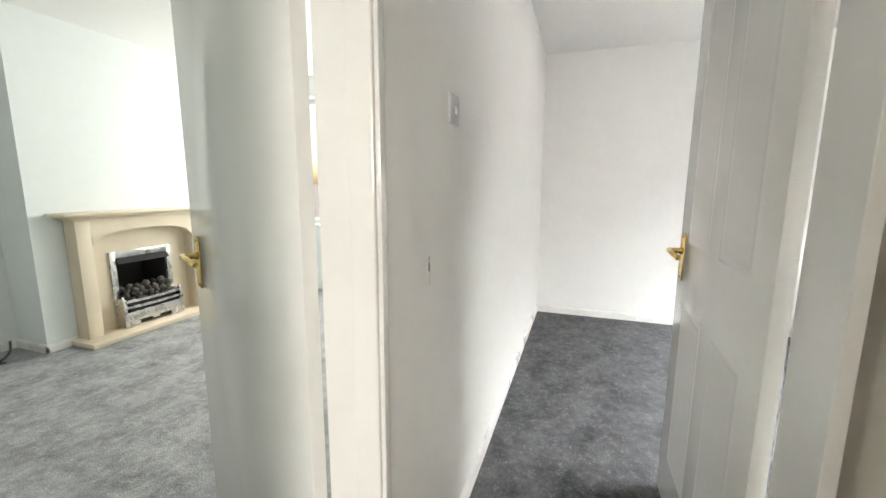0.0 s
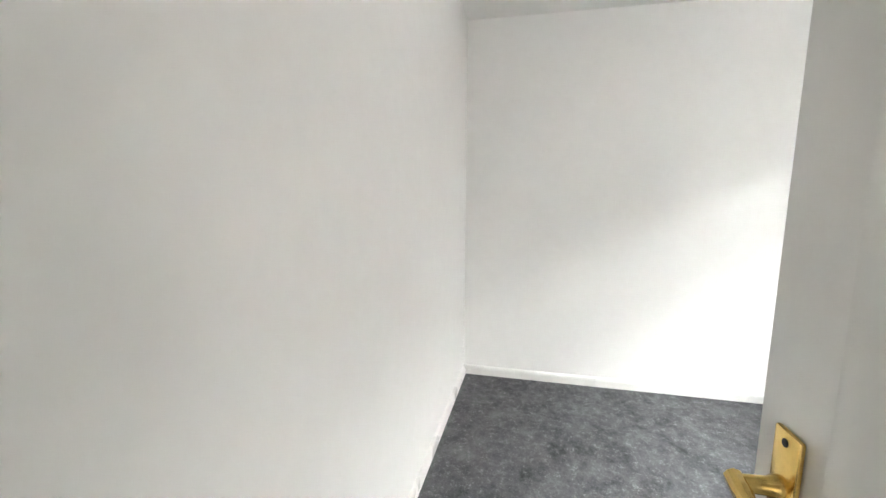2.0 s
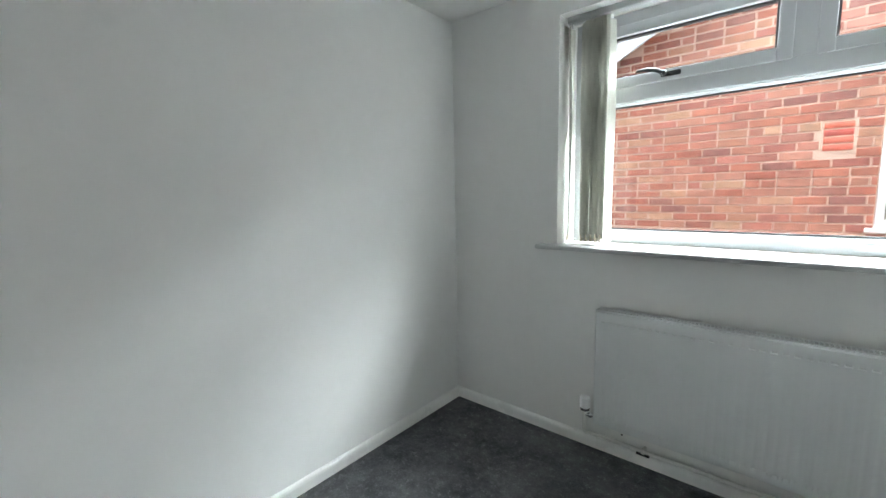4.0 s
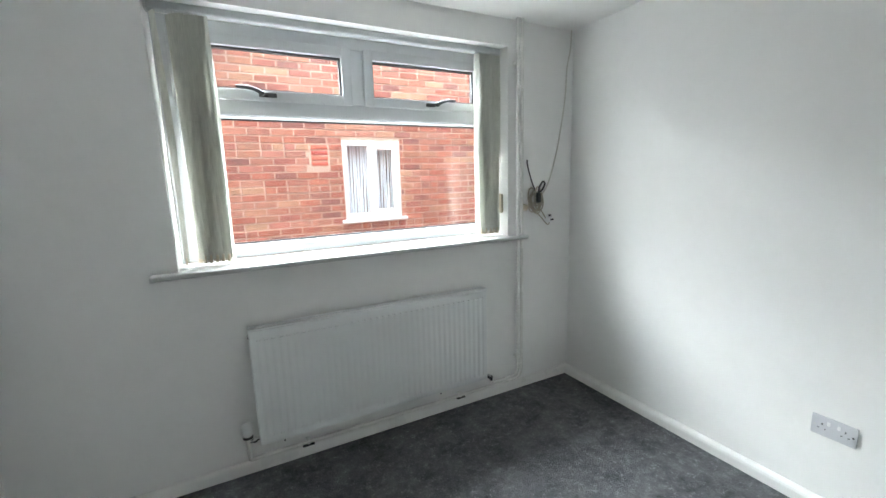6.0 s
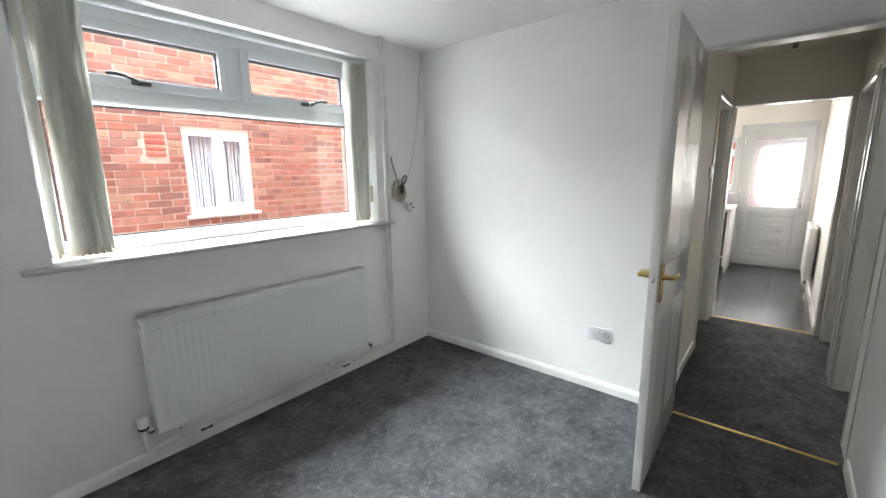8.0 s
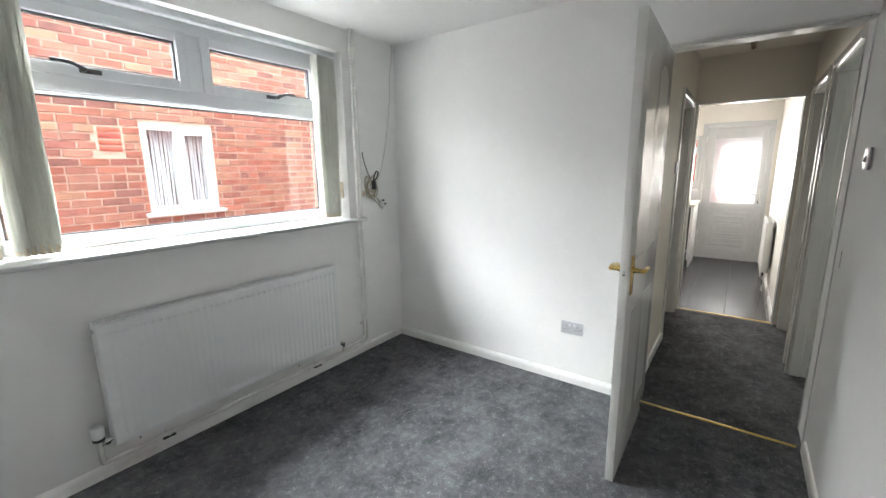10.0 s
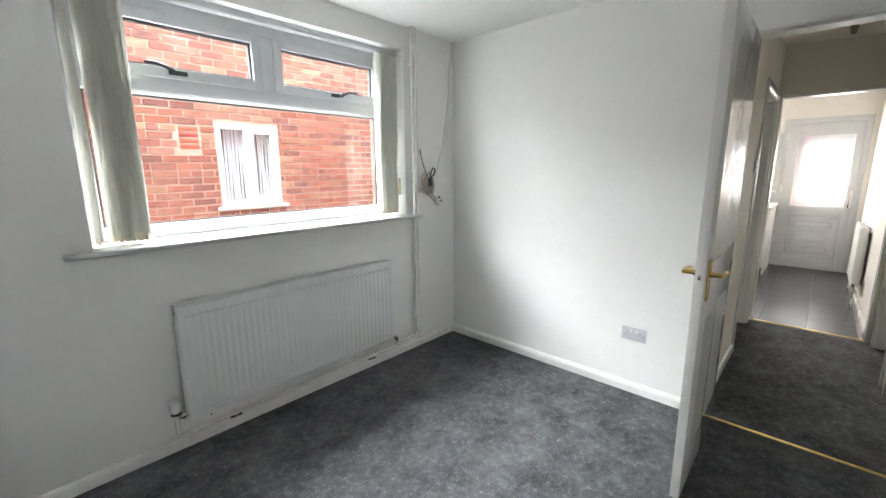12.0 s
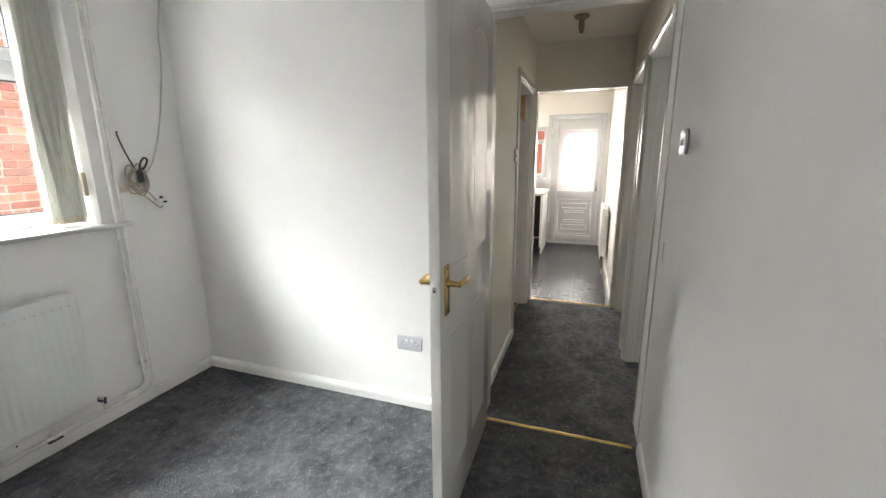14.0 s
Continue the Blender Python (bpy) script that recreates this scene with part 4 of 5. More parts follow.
# ---- hall ceiling fitting ----
# darker than the cream plastic, so the holder stands out from the ceiling
M_BROWNPL = material("dark_brown_plastic", (0.26, 0.20, 0.13), 0.45, var=0.1, scale=10, bump=0.03)
hl = thing("ceiling_light", "bare brownish ceiling lamp holder without a bulb", "ceiling light", (1.38, -2.275, CEIL))
bm = bmesh.new()
lathe(bm, [(0.052, 0), (0.050, -0.014), (0.036, -0.022), (0.022, -0.024)], 24, pose(1.38, -2.275, CEIL))
part("rose", bm, M_BROWNPL, hl)
bm = bmesh.new()
lathe(bm, [(0.020, 0), (0.019, -0.045), (0.024, -0.047), (0.024, -0.056), (0.017, -0.058), (0.016, -0.085), (0.010, -0.086)], 20, pose(1.38, -2.275, CEIL - 0.022))
part("holder", bm, M_BROWNPL, hl)
bm = bmesh.new()
lathe(bm, [(0.011, 0), (0.011, 0.02)], 14, pose(1.38, -2.275, CEIL - 0.112))
part("socket", bm, M_DARK, hl, "dark lamp socket")

# ---- kitchen ----
kd0, kd1 = -2.56, -1.80
kw0, kw1, kz0, kz1 = -1.7505, -0.45, 1.06, 1.86
setting("wall_kitchen_east", blocks([(KE, KE + 0.25, HR - 0.2, kd0 - 0.05, 0, CEIL), (KE, KE + 0.25, kd1 + 0.05, kw0, 0, CEIL), (KE, KE + 0.25, kw1, 0.1, 0, CEIL),
                                     (KE, KE + 0.25, kd0 - 0.05, kd1 + 0.05, 2.03, CEIL), (KE, KE + 0.25, kw0, kw1, 0, kz0), (KE, KE + 0.25, kw0, kw1, kz1, CEIL)]), M_WALL_KIT,
        "cream kitchen wall round the back door and window", "wall")
setting("wall_kitchen_south", block(KX + 0.1, KE, HR - 0.2, -2.662, 0, CEIL), M_WALL_KIT, "cream kitchen wall with a radiator", "wall")
setting("wall_kitchen_north", block(KX + 0.1, KE, 0.0, 0.1, 0, CEIL), M_WALL_KIT, "plain kitchen wall", "wall")
skirting("baseboard_kitchen", [((KX + 0.11, -2.662, -0.004), (KE - 0.01, -2.662, -0.004), (0, 1, 0), 1)], "white skirting board along the kitchen wall")
kfloor = setting("floor_kitchen", block(KX, KE, HR - 0.2, 0.0, -0.12, -0.006), M_TILEJ, "dark grouted bed of the kitchen floor tiles", "floor")

bd = thing("door_5", "white uPVC back door with an obscured glass panel", "door", (KE + 0.03, (kd0 + kd1) / 2, 0), kind="structure")
DX = KE + 0.03
part("door_frame", blocks([(DX - 0.03, DX + 0.04, kd0 - 0.049, kd0 + 0.012, 0, 2.029), (DX - 0.03, DX + 0.04, kd1 - 0.012, kd1 + 0.049, 0, 2.029), (DX - 0.03, DX + 0.04, kd0 + 0.012, kd1 - 0.012, 1.955, 2.029),
                           (DX - 0.03, DX + 0.04, kd0 + 0.012, kd1 - 0.012, -0.004, 0.03)], bevel=0.004), M_UPVC, bd)
gy0, gy1, gz0, gz1 = -2.475, -1.925, 0.86, 1.80
rows = [(DX - 0.035, DX + 0.03, kd0 + 0.014, gy0, 0.032, 1.953), (DX - 0.035, DX + 0.03, gy1, kd1 - 0.014, 0.032, 1.953), (DX - 0.035, DX + 0.03, gy0, gy1, gz1, 1.953),
        (DX - 0.035, DX + 0.03, gy0, gy1, 0.74, gz0), (DX - 0.035, DX + 0.03, gy0, gy1, 0.032, 0.15)]
leaf = part("leaf", blocks(rows, bevel=0.004), M_UPVC, bd)
part("lower_panel", block(DX - 0.012, DX + 0.012, gy0, gy1, 0.15, 0.74), M_UPVC, bd)
for k, (m_, za, zb) in enumerate(((0.012, 0.16, 0.73), (0.075, 0.225, 0.32), (0.12, 0.34, 0.40), (0.12, 0.50, 0.55), (0.075, 0.57, 0.665))):
    bm = bmesh.new()
    ring_moulding(bm, [(gy0 + m_, za), (gy1 - m_, za), (gy1 - m_, zb), (gy0 + m_, zb)], [(0, -0.001), (0.006, 0.009), (0.014, 0.010), (0.022, -0.001)], lambda u, v, h: Vector((DX - 0.012 - h, u, v)))
    bmesh.ops.recalc_face_normals(bm, faces=bm.faces[:])
    part("panel_moulding", bm, M_UPVC, bd)
gp = part("pane", block(DX - 0.006, DX + 0.006, gy0 - 0.004, gy1 + 0.004, gz0 - 0.004, gz1 + 0.004), M_OBSCURE, bd, "obscured glass", smooth=False)
gp.visible_shadow = False
bm = block(DX - 0.046, DX - 0.0345, kd0 + 0.030, kd0 + 0.056, 0.86, 1.08, bevel=0.004)
hp = part("handle_plate", bm, M_CHROME, bd, "chrome handle plate")
bm = bmesh.new()
tube(bm, bend([(DX - 0.04, kd0 + 0.043, 1.0), (DX - 0.085, kd0 + 0.043, 1.0), (DX - 0.088, kd0 + 0.16, 0.995)], 0.02), 0.009, 10)
part("handle_lever", bm, M_CHROME, hp, "chrome lever")
for z in (0.35, 1.05, 1.75):
    bm = bmesh.new()
    tube(bm, [(DX - 0.042, kd1 - 0.010, z), (DX - 0.042, kd1 - 0.010, z + 0.09)], 0.008, 10)
    part("hinge", bm, M_PLASTIC, bd)

kw = thing("window_2", "white uPVC kitchen window with a small top light", "window", (KE + 0.12, (kw0 + kw1) / 2, kz0), kind="structure")
ky = (kw0 + kw1) / 2
part("window_frame", blocks([(KE + 0.02, KE + 0.09, kw0, kw0 + 0.06, kz0, kz1), (KE + 0.02, KE + 0.09, kw1 - 0.06, kw1, kz0, kz1), (KE + 0.02, KE + 0.09, kw0 + 0.06, kw1 - 0.06, kz0, kz0 + 0.06),
                             (KE + 0.02, KE + 0.09, kw0 + 0.06, kw1 - 0.06, kz1 - 0.06, kz1), (KE + 0.02, KE + 0.09, kw0 + 0.06, kw1 - 0.06, 1.595, 1.655), (KE + 0.02, KE + 0.09, ky - 0.04, ky + 0.04, kz0 + 0.06, 1.595)], bevel=0.004), M_UPVC, kw)
p_ = part("pane", block(KE + 0.05, KE + 0.056, kw0 + 0.05, kw1 - 0.05, kz0 + 0.05, kz1 - 0.05), M_GLASS, kw, "clear glass", smooth=False)
p_.visible_shadow = False
bm = bmesh.new()
tube(bm, smooth_line([(KE + 0.015, -1.50, 1.66), (KE - 0.01, -1.48, 1.60), (KE - 0.01, -1.50, 1.52)], 5), 0.009, 8)
part("handle", bm, M_PLASTIC, kw, "white plastic handle")

cab = thing("kitchen_cabinet", "white kitchen base unit end with an open appliance space", "cabinet", (4.4, -1.2, 0))
part("side_panel", block(4.07, 4.74, -1.800, -1.782, 0.0, 0.85, bevel=0.001), M_PLASTIC, cab)
part("side_panel", block(4.07, KE - 0.02, -1.20, -1.18, 0.0, 0.85, bevel=0.001), M_PLASTIC, cab)
part("front_panel", block(4.05, 4.07, -1.800, -1.765, 0.10, 0.85, bevel=0.001), M_PLASTIC, cab)
part("plinth", block(4.12, 4.74, -1.780, -1.20, 0.0, 0.10), M_SHADOW, cab, "dark plinth")
# the appliance space's shade, painted as a near-black sheet
part("back", block(KE - 0.06, KE - 0.02, -1.745, -1.20, 0.10, 0.85), M_SHADOW, cab, "near-black sheet for the shade in the appliance space")
wt = thing("kitchen_worktop", "pale laminate worktop with a rounded front edge", "worktop", (4.6, -1.0, 0.85))
part("top", block(4.03, KE, -1.806, 0.0, 0.85, 0.888, bevel=0.008), M_WORKTOP, wt)
sp = thing("splashback", "grey and white tiled splashback below the kitchen window", "splashback", (KE, -1.2, 0.885))
for k in range(11):
    part("tile", block(KE - 0.008, KE - 0.0005, -1.765 + k * 0.152, -1.765 + k * 0.152 + 0.149, 0.889, 1.035, bevel=0.001), M_GREYPL, sp)
part("sill", block(KE - 0.03, KE + 0.02, kw0, kw1, 1.038, 1.0595, bevel=0.003), M_PLASTIC, sp, "white tiled sill edge")
krad = radiator("radiator", "white panel radiator on the kitchen wall", (3.86, -2.662, 0), 180, 0.72, 0.20, 0.79, 21)
for x in (3.12, 3.88):
    bm = bmesh.new()
    lathe(bm, [(0.012, 0), (0.018, 0.01), (0.018, 0.04), (0.010, 0.05)], 14, pose(x, -2.602, 0.20))
    kv = thing("radiator_valve", "chrome radiator valve with bare pipe to the floor", "radiator valve", (x, -2.602, 0))
    part("head", bm, M_CHROME, kv)
    bm = bmesh.new()
    tube(bm, [(x, -2.602, -0.004), (x, -2.602, 0.20)], 0.0075, 10)
    part("pipe", bm, M_STEEL, kv, "dull bare pipe")

# ---- living room ----
LYB = -6.28
setting("wall_living_north", blocks([(X0, LX0, HR - 0.11, HR - 0.1005, 0, CEIL), (LX1, 1.05, HR - 0.11, HR - 0.1005, 0, CEIL), (LX0, LX1, HR - 0.11, HR - 0.1005, DH, CEIL)]), M_WALL_COOL, "pale living room wall beside the door", "wall")
setting("wall_living_south", block(X0 - T, 1.25, LYB - 0.2, LYB, 0, CEIL), M_WALL_COOL, "pale grey-green living room wall", "wall")
LW0, LW1, LWZ0, LWZ1 = -5.7, -3.3, 0.75, 2.15
setting("wall_living_west", blocks([(X0 - T, X0, LYB, LW0, 0, CEIL), (X0 - T, X0, LW1, Y0 - 0.1, 0, CEIL), (X0 - T, X0, LW0, LW1, 0, LWZ0), (X0 - T, X0, LW0, LW1, LWZ1, CEIL)]), M_WALL_COOL, "pale living room wall with the front window", "wall")
setting("wall_living_east", block(1.05, 1.25, LYB, Y0 - 0.1, 0, CEIL), M_WALL_COOL, "plain pale living room wall", "wall")
lw = thing("window_3", "white uPVC living room window", "window", (X0 - 0.15, (LW0 + LW1) / 2, LWZ0), kind="structure")
lm = (LW0 + LW1) / 2
part("window_frame", blocks([(X0 - 0.20, X0 - 0.13, LW0, LW0 + 0.06, LWZ0, LWZ1), (X0 - 0.20, X0 - 0.13, LW1 - 0.06, LW1, LWZ0, LWZ1), (X0 - 0.20, X0 - 0.13, LW0, LW1, LWZ0, LWZ0 + 0.06),
                             (X0 - 0.20, X0 - 0.13, LW0, LW1, LWZ1 - 0.06, LWZ1), (X0 - 0.20, X0 - 0.13, lm - 0.04, lm + 0.04, LWZ0, LWZ1)], bevel=0.003), M_UPVC, lw)
CBX0, CBX1, CBY = -2.32, -0.815, -5.93
setting("wall_chimney_breast", blocks([(CBX0, -1.735, LYB, CBY, 0, CEIL), (-1.315, CBX1, LYB, CBY, 0, CEIL), (-1.735, -1.315, LYB, CBY, 0.61, CEIL), (-1.735, -1.315, LYB, CBY, 0, 0.04)]), M_WALL_COOL, "pale painted chimney breast", "wall")
skirting("baseboard_living", [((CBX1 - 0.20, CBY, 0), (CBX1 + 0.016, CBY, 0), (0, 1, 0)), ((CBX1, LYB, 0), (CBX1, CBY + 0.016, 0), (1, 0, 0)), ((CBX1, LYB, 0), (1.05, LYB, 0), (0, 1, 0))], "white skirting board round the chimney breast")

fx = -1.525
fp = thing("fireplace", "cream marble fire surround with an arched opening", "fireplace", (fx, -5.85, 0))
yb, yf = CBY + 0.0005, -5.80
ox0, ox1, otop, spring = fx - 0.415, fx + 0.415, 0.850, 0.745
bm = bmesh.new()
N = 20


def arch(x):
    t = (x - fx) / 0.415
    return spring + (otop - spring) * math.sqrt(max(0.0, 1 - abs(t) ** 2.6))


xs_ = [ox0 + (ox1 - ox0) * k / N for k in range(N + 1)]
front = [(bm.verts.new((x, yf, arch(x))), bm.verts.new((x, yf, 0.945))) for x in xs_]
back = [bm.verts.new((x, yb, arch(x))) for x in xs_]
for k in range(N):
    bm.faces.new((front[k][0], front[k + 1][0], front[k + 1][1], front[k][1]))
    bm.faces.new((front[k + 1][0], front[k][0], back[k], back[k + 1]))
part("frieze", bm, M_MARBLE, fp)
part("pilaster", block(fx - 0.515, ox0, yb, yf, 0.04, 0.945, bevel=0.004), M_MARBLE, fp)
part("pilaster", block(ox1, fx + 0.515, yb, yf, 0.04, 0.945, bevel=0.004), M_MARBLE, fp)
bm = blocks([(fx - 0.545, fx + 0.545, yb, yf + 0.025, 0.945, 0.962), (fx - 0.575, fx + 0.575, yb, yf + 0.05, 0.962, 0.975)], bevel=0.004)
bx(bm, fx - 0.615, fx + 0.615, yb, yf + 0.085, 0.975, 1.000, bevel=0.007)
part("mantel_shelf", bm, M_MARBLE, fp)
part("back_panel", blocks([(ox0, fx - 0.23, yb, yb + 0.02, 0.04, 0.850), (fx + 0.23, ox1, yb, yb + 0.02, 0.04, 0.850), (fx - 0.23, fx + 0.23, yb, yb + 0.02, 0.62, 0.845)]), M_MARBLE, fp)
for k in range(5):
    part("flute", block(ox0 + 0.0005, ox0 + 0.006, yb + 0.024 + k * 0.021, yb + 0.036 + k * 0.021, 0.04, spring - 0.02, bevel=0.002), M_MARBLE, fp)
    part("flute", block(ox1 - 0.006, ox1 - 0.0005, yb + 0.024 + k * 0.021, yb + 0.036 + k * 0.021, 0.04, spring - 0.02, bevel=0.002), M_MARBLE, fp)
bm = block(fx - 0.575, fx + 0.575, yb, -5.66, 0.0, 0.042, bevel=0.008)
part("hearth", bm, M_MARBLE, fp)

gf = thing("gas_fire", "inset gas fire with steel trim and ceramic coals", "fire", (fx, -5.87, 0.042))
gx0, gx1 = fx - 0.258, fx + 0.258
gy = yb + 0.022
bm = blocks([(gx0, gx0 + 0.045, gy, gy + 0.018, 0.045, 0.665), (gx1 - 0.045, gx1, gy, gy + 0.018, 0.045, 0.665), (gx0 + 0.045, gx1 - 0.045, gy, gy + 0.018, 0.610, 0.665)], bevel=0.004)
part("trim", bm, M_STEEL, gf, "brushed steel trim")
part("firebox", blocks([(gx0 + 0.046, gx1 - 0.046, CBY - 0.28, CBY - 0.26, 0.045, 0.609), (gx0 + 0.046, gx0 + 0.060, CBY - 0.26, gy, 0.045, 0.609), (gx1 - 0.060, gx1 - 0.046, CBY - 0.26, gy, 0.045, 0.609), (gx0 + 0.060, gx1 - 0.060, CBY - 0.26, gy, 0.590, 0.609)]), M_SOOT, gf, "sooty black fireback")
bm = bmesh.new()
sweep(bm, [(0.0, 0.0), (0.045, -0.05), (0.05, -0.045), (0.006, 0.006)], (gx0 + 0.045, gy + 0.004, 0.61), (gx1 - 0.045, gy + 0.004, 0.61), (0, 1, 0))
part("hood", bm, M_DARK, gf, "dark canopy lip")
rng = random.Random(11)
coal_meshes = []
for k in range(3):
    bm = bmesh.new()
    bmesh.ops.create_icosphere(bm, subdivisions=2, radius=1.0)
    for v in bm.verts:
        v.co *= 1 + 0.35 * noise.noise(v.co * 1.3 + Vector((k * 7, 3, 1)))
        v.co.z *= 0.8
    coal_meshes.append(mesh_of("coal", bm, M_COAL, True))
root = ROOTS[gf.name].inverted()
for row, (yy, zz, cnt) in enumerate(((gy + 0.085, 0.255, 8), (gy + 0.06, 0.295, 8), (gy + 0.030, 0.325, 7), (gy - 0.005, 0.350, 6))):
    for k in range(cnt):
        x = gx0 + 0.065 + (gx1 - gx0 - 0.13) * (k + 0.5 * (row % 2)) / (cnt - 0.5)
        ob = new("coal", coal_meshes[(k + row) % 3])
        ob.parent = gf
        s = rng.uniform(0.022, 0.031)
        ob.matrix_basis = root @ Matrix.LocRotScale((x, yy, zz + rng.uniform(-0.008, 0.008)), Euler((rng.uniform(0, 3), rng.uniform(0, 3), rng.uniform(0, 3))), (s, s * 1.15, s))
part("coal_bed", block(gx0 + 0.062, gx1 - 0.062, gy - 0.20, gy + 0.10, 0.05, 0.25), M_SOOT, gf, "dark coal tray")
fy = gy + 0.105
for z, hh in ((0.245, 0.022), (0.195, 0.020)):
    bm = bmesh.new()
    pts = [(gx0 + 0.02 + (gx1 - gx0 - 0.04) * k / 12, fy + 0.022 * math.sin(math.pi * k / 12), z) for k in range(13)]
    for a, b in zip(pts, pts[1:]):
        v = [bm.verts.new((p[0], p[1] + d, p[2] + e)) for d, e in ((0, 0), (0.008, 0), (0.008, hh), (0, hh)) for p in (a, b)]
        for i in range(4):
            j = (i + 1) % 4
            bm.faces.new((v[2 * i], v[2 * i + 1], v[2 * j + 1], v[2 * j]))
    part("fret_bar", bm, M_STEEL, gf, "bowed steel bar")
bm = blocks([(gx0 + 0.02, gx1 - 0.02, fy, fy + 0.014, 0.085, 0.165), (gx0 + 0.02, gx0 + 0.12, fy, fy + 0.014, 0.048, 0.085), (gx1 - 0.12, gx1 - 0.02, fy, fy + 0.014, 0.048, 0.085), (fx - 0.03, fx + 0.03, fy, fy + 0.014, 0.065, 0.085)], bevel=0.003)
part("ashpan_front", bm, M_STEEL, gf, "steel ashpan cover with a shaped foot")
for x in (gx0 + 0.012, gx1 - 0.012):
    bm = bmesh.new()
    bx(bm, x - 0.014, x + 0.014, gy + 0.018, fy + 0.016, 0.045, 0.275, bevel=0.004)
    lathe(bm, [(0.008, 0), (0.012, 0.010), (0.008, 0.022), (0.003, 0.026)], 14, pose(x, fy - 0.01, 0.274))
    part("side_post", bm, M_STEEL, gf, "steel fret post with a finial")
bm = bmesh.new()
lathe(bm, [(0.006, 0), (0.010, 0.008), (0.004, 0.014)], 12, pose(fx, fy + 0.014, 0.125, -90, 0, 0))
part("knob", bm, M_BRASS, gf, "small brass knob")

cb = thing("loose_cable", "loose black cable lying on the carpet", "cable", (-0.55, -6.0, 0))
bm = bmesh.new()
tube(bm, smooth_line([(-0.32, -6.02, 0.006), (-0.45, -5.98, 0.008), (-0.58, -6.00, 0.02), (-0.65, -6.02, 0.06), (-0.67, -6.04, 0.13)], 8), 0.007, 8)
tube(bm, smooth_line([(-0.50, -6.10, 0.006), (-0.52, -6.08, 0.05), (-0.53, -6.05, 0.14), (-0.56, -6.06, 0.165), (-0.60, -6.08, 0.15)], 8), 0.006, 8)
tube(bm, smooth_line([(-0.40, -5.90, 0.006), (-0.50, -5.92, 0.03), (-0.60, -5.97, 0.012), (-0.52, -6.05, 0.008), (-0.42, -6.0, 0.02), (-0.48, -5.93, 0.006)], 8), 0.007, 8)
part("lead", bm, M_BLACKPL, cb)

# ---- outside ----
GZ = -0.25
setting("ground", block(-300, 300, -300, 300, GZ - 0.3, GZ), M_GROUND, "grey concrete ground between the houses", "ground")
NY = 2.6
house = thing("house", "red brick neighbouring bungalow with a gable end", "house", (0.8, NY, GZ))
AX, AZ, EX0, EX1 = 2.2, 5.4, -3.55, 7.95
SL = 0.528


def rake(x):
    return AZ - SL * abs(x - AX)


nx0, nx1, nz0, nz1 = -0.905, -0.215, 1.000, 1.893
bm = bmesh.new()
xs_ = [EX0, nx0, nx1, AX, EX1]
y0, y1 = NY - 0.0028, NY + 0.25


def wall_piece(bm, x0, x1, za0, za1, zb0, zb1):
    """A slab between x0 and x1 whose foot is za, zb and head is zb: heights at both ends."""
    f = [bm.verts.new(p) for p in ((x0, y0, za0), (x1, y0, za1), (x1, y0, zb1), (x0, y0, zb0))]
    b = [bm.verts.new((v.co.x, y1, v.co.z)) for v in f]
    bm.faces.new(f)
    bm.faces.new(b[::-1])
    for k in range(4):
        bm.faces.new((f[(k + 1) % 4], f[k], b[k], b[(k + 1) % 4]))


wall_piece(bm, EX0, nx0, GZ, GZ, rake(EX0), rake(nx0))
wall_piece(bm, nx0, nx1, GZ, GZ, nz0, nz0)
wall_piece(bm, nx0, nx1, nz1, nz1, rake(nx0), rake(nx1))
wall_piece(bm, nx1, AX, GZ, GZ, rake(nx1), rake(AX))
wall_piece(bm, AX, EX1, GZ, GZ, rake(AX), rake(EX1))
nwall = part("wall", bm, M_MORTAR, house, "pale mortar bed of the brick gable", smooth=False)
# roof slopes with overhang and barge boards
for sgn in (-1, 1):
    xe = AX + sgn * 5.95
    bm = bmesh.new()
    v = []
    for x, z in ((AX, AZ + 0.10), (xe, AZ + 0.10 - SL * 5.95), (xe, AZ - 0.02 - SL * 5.95), (AX, AZ - 0.02)):
        v.append((bm.verts.new((x, NY - 0.12, z)), bm.verts.new((x, NY + 9, z))))
    for k in range(4):
        j = (k + 1) % 4
        bm.faces.new((v[k][0], v[j][0], v[j][1], v[k][1]))
    bm.faces.new([p[0] for p in v][::-1])
    bm.faces.new([p[1] for p in v])
    bmesh.ops.recalc_face_normals(bm, faces=bm.faces[:])
    part("roof", bm, M_ROOF, house, "brown concrete tiled roof slope", smooth=False)
    bm = bmesh.new()
    sweep(bm, [(0, 0), (0.022, 0), (0.022, 0.17), (0, 0.17)], (AX, NY - 0.122, AZ - 0.10), (xe, NY - 0.122, AZ - 0.10 - SL * 5.95), (0, -1, 0))
    part("bargeboard", bm, M_GREYWOOD, house, "grey painted barge board")
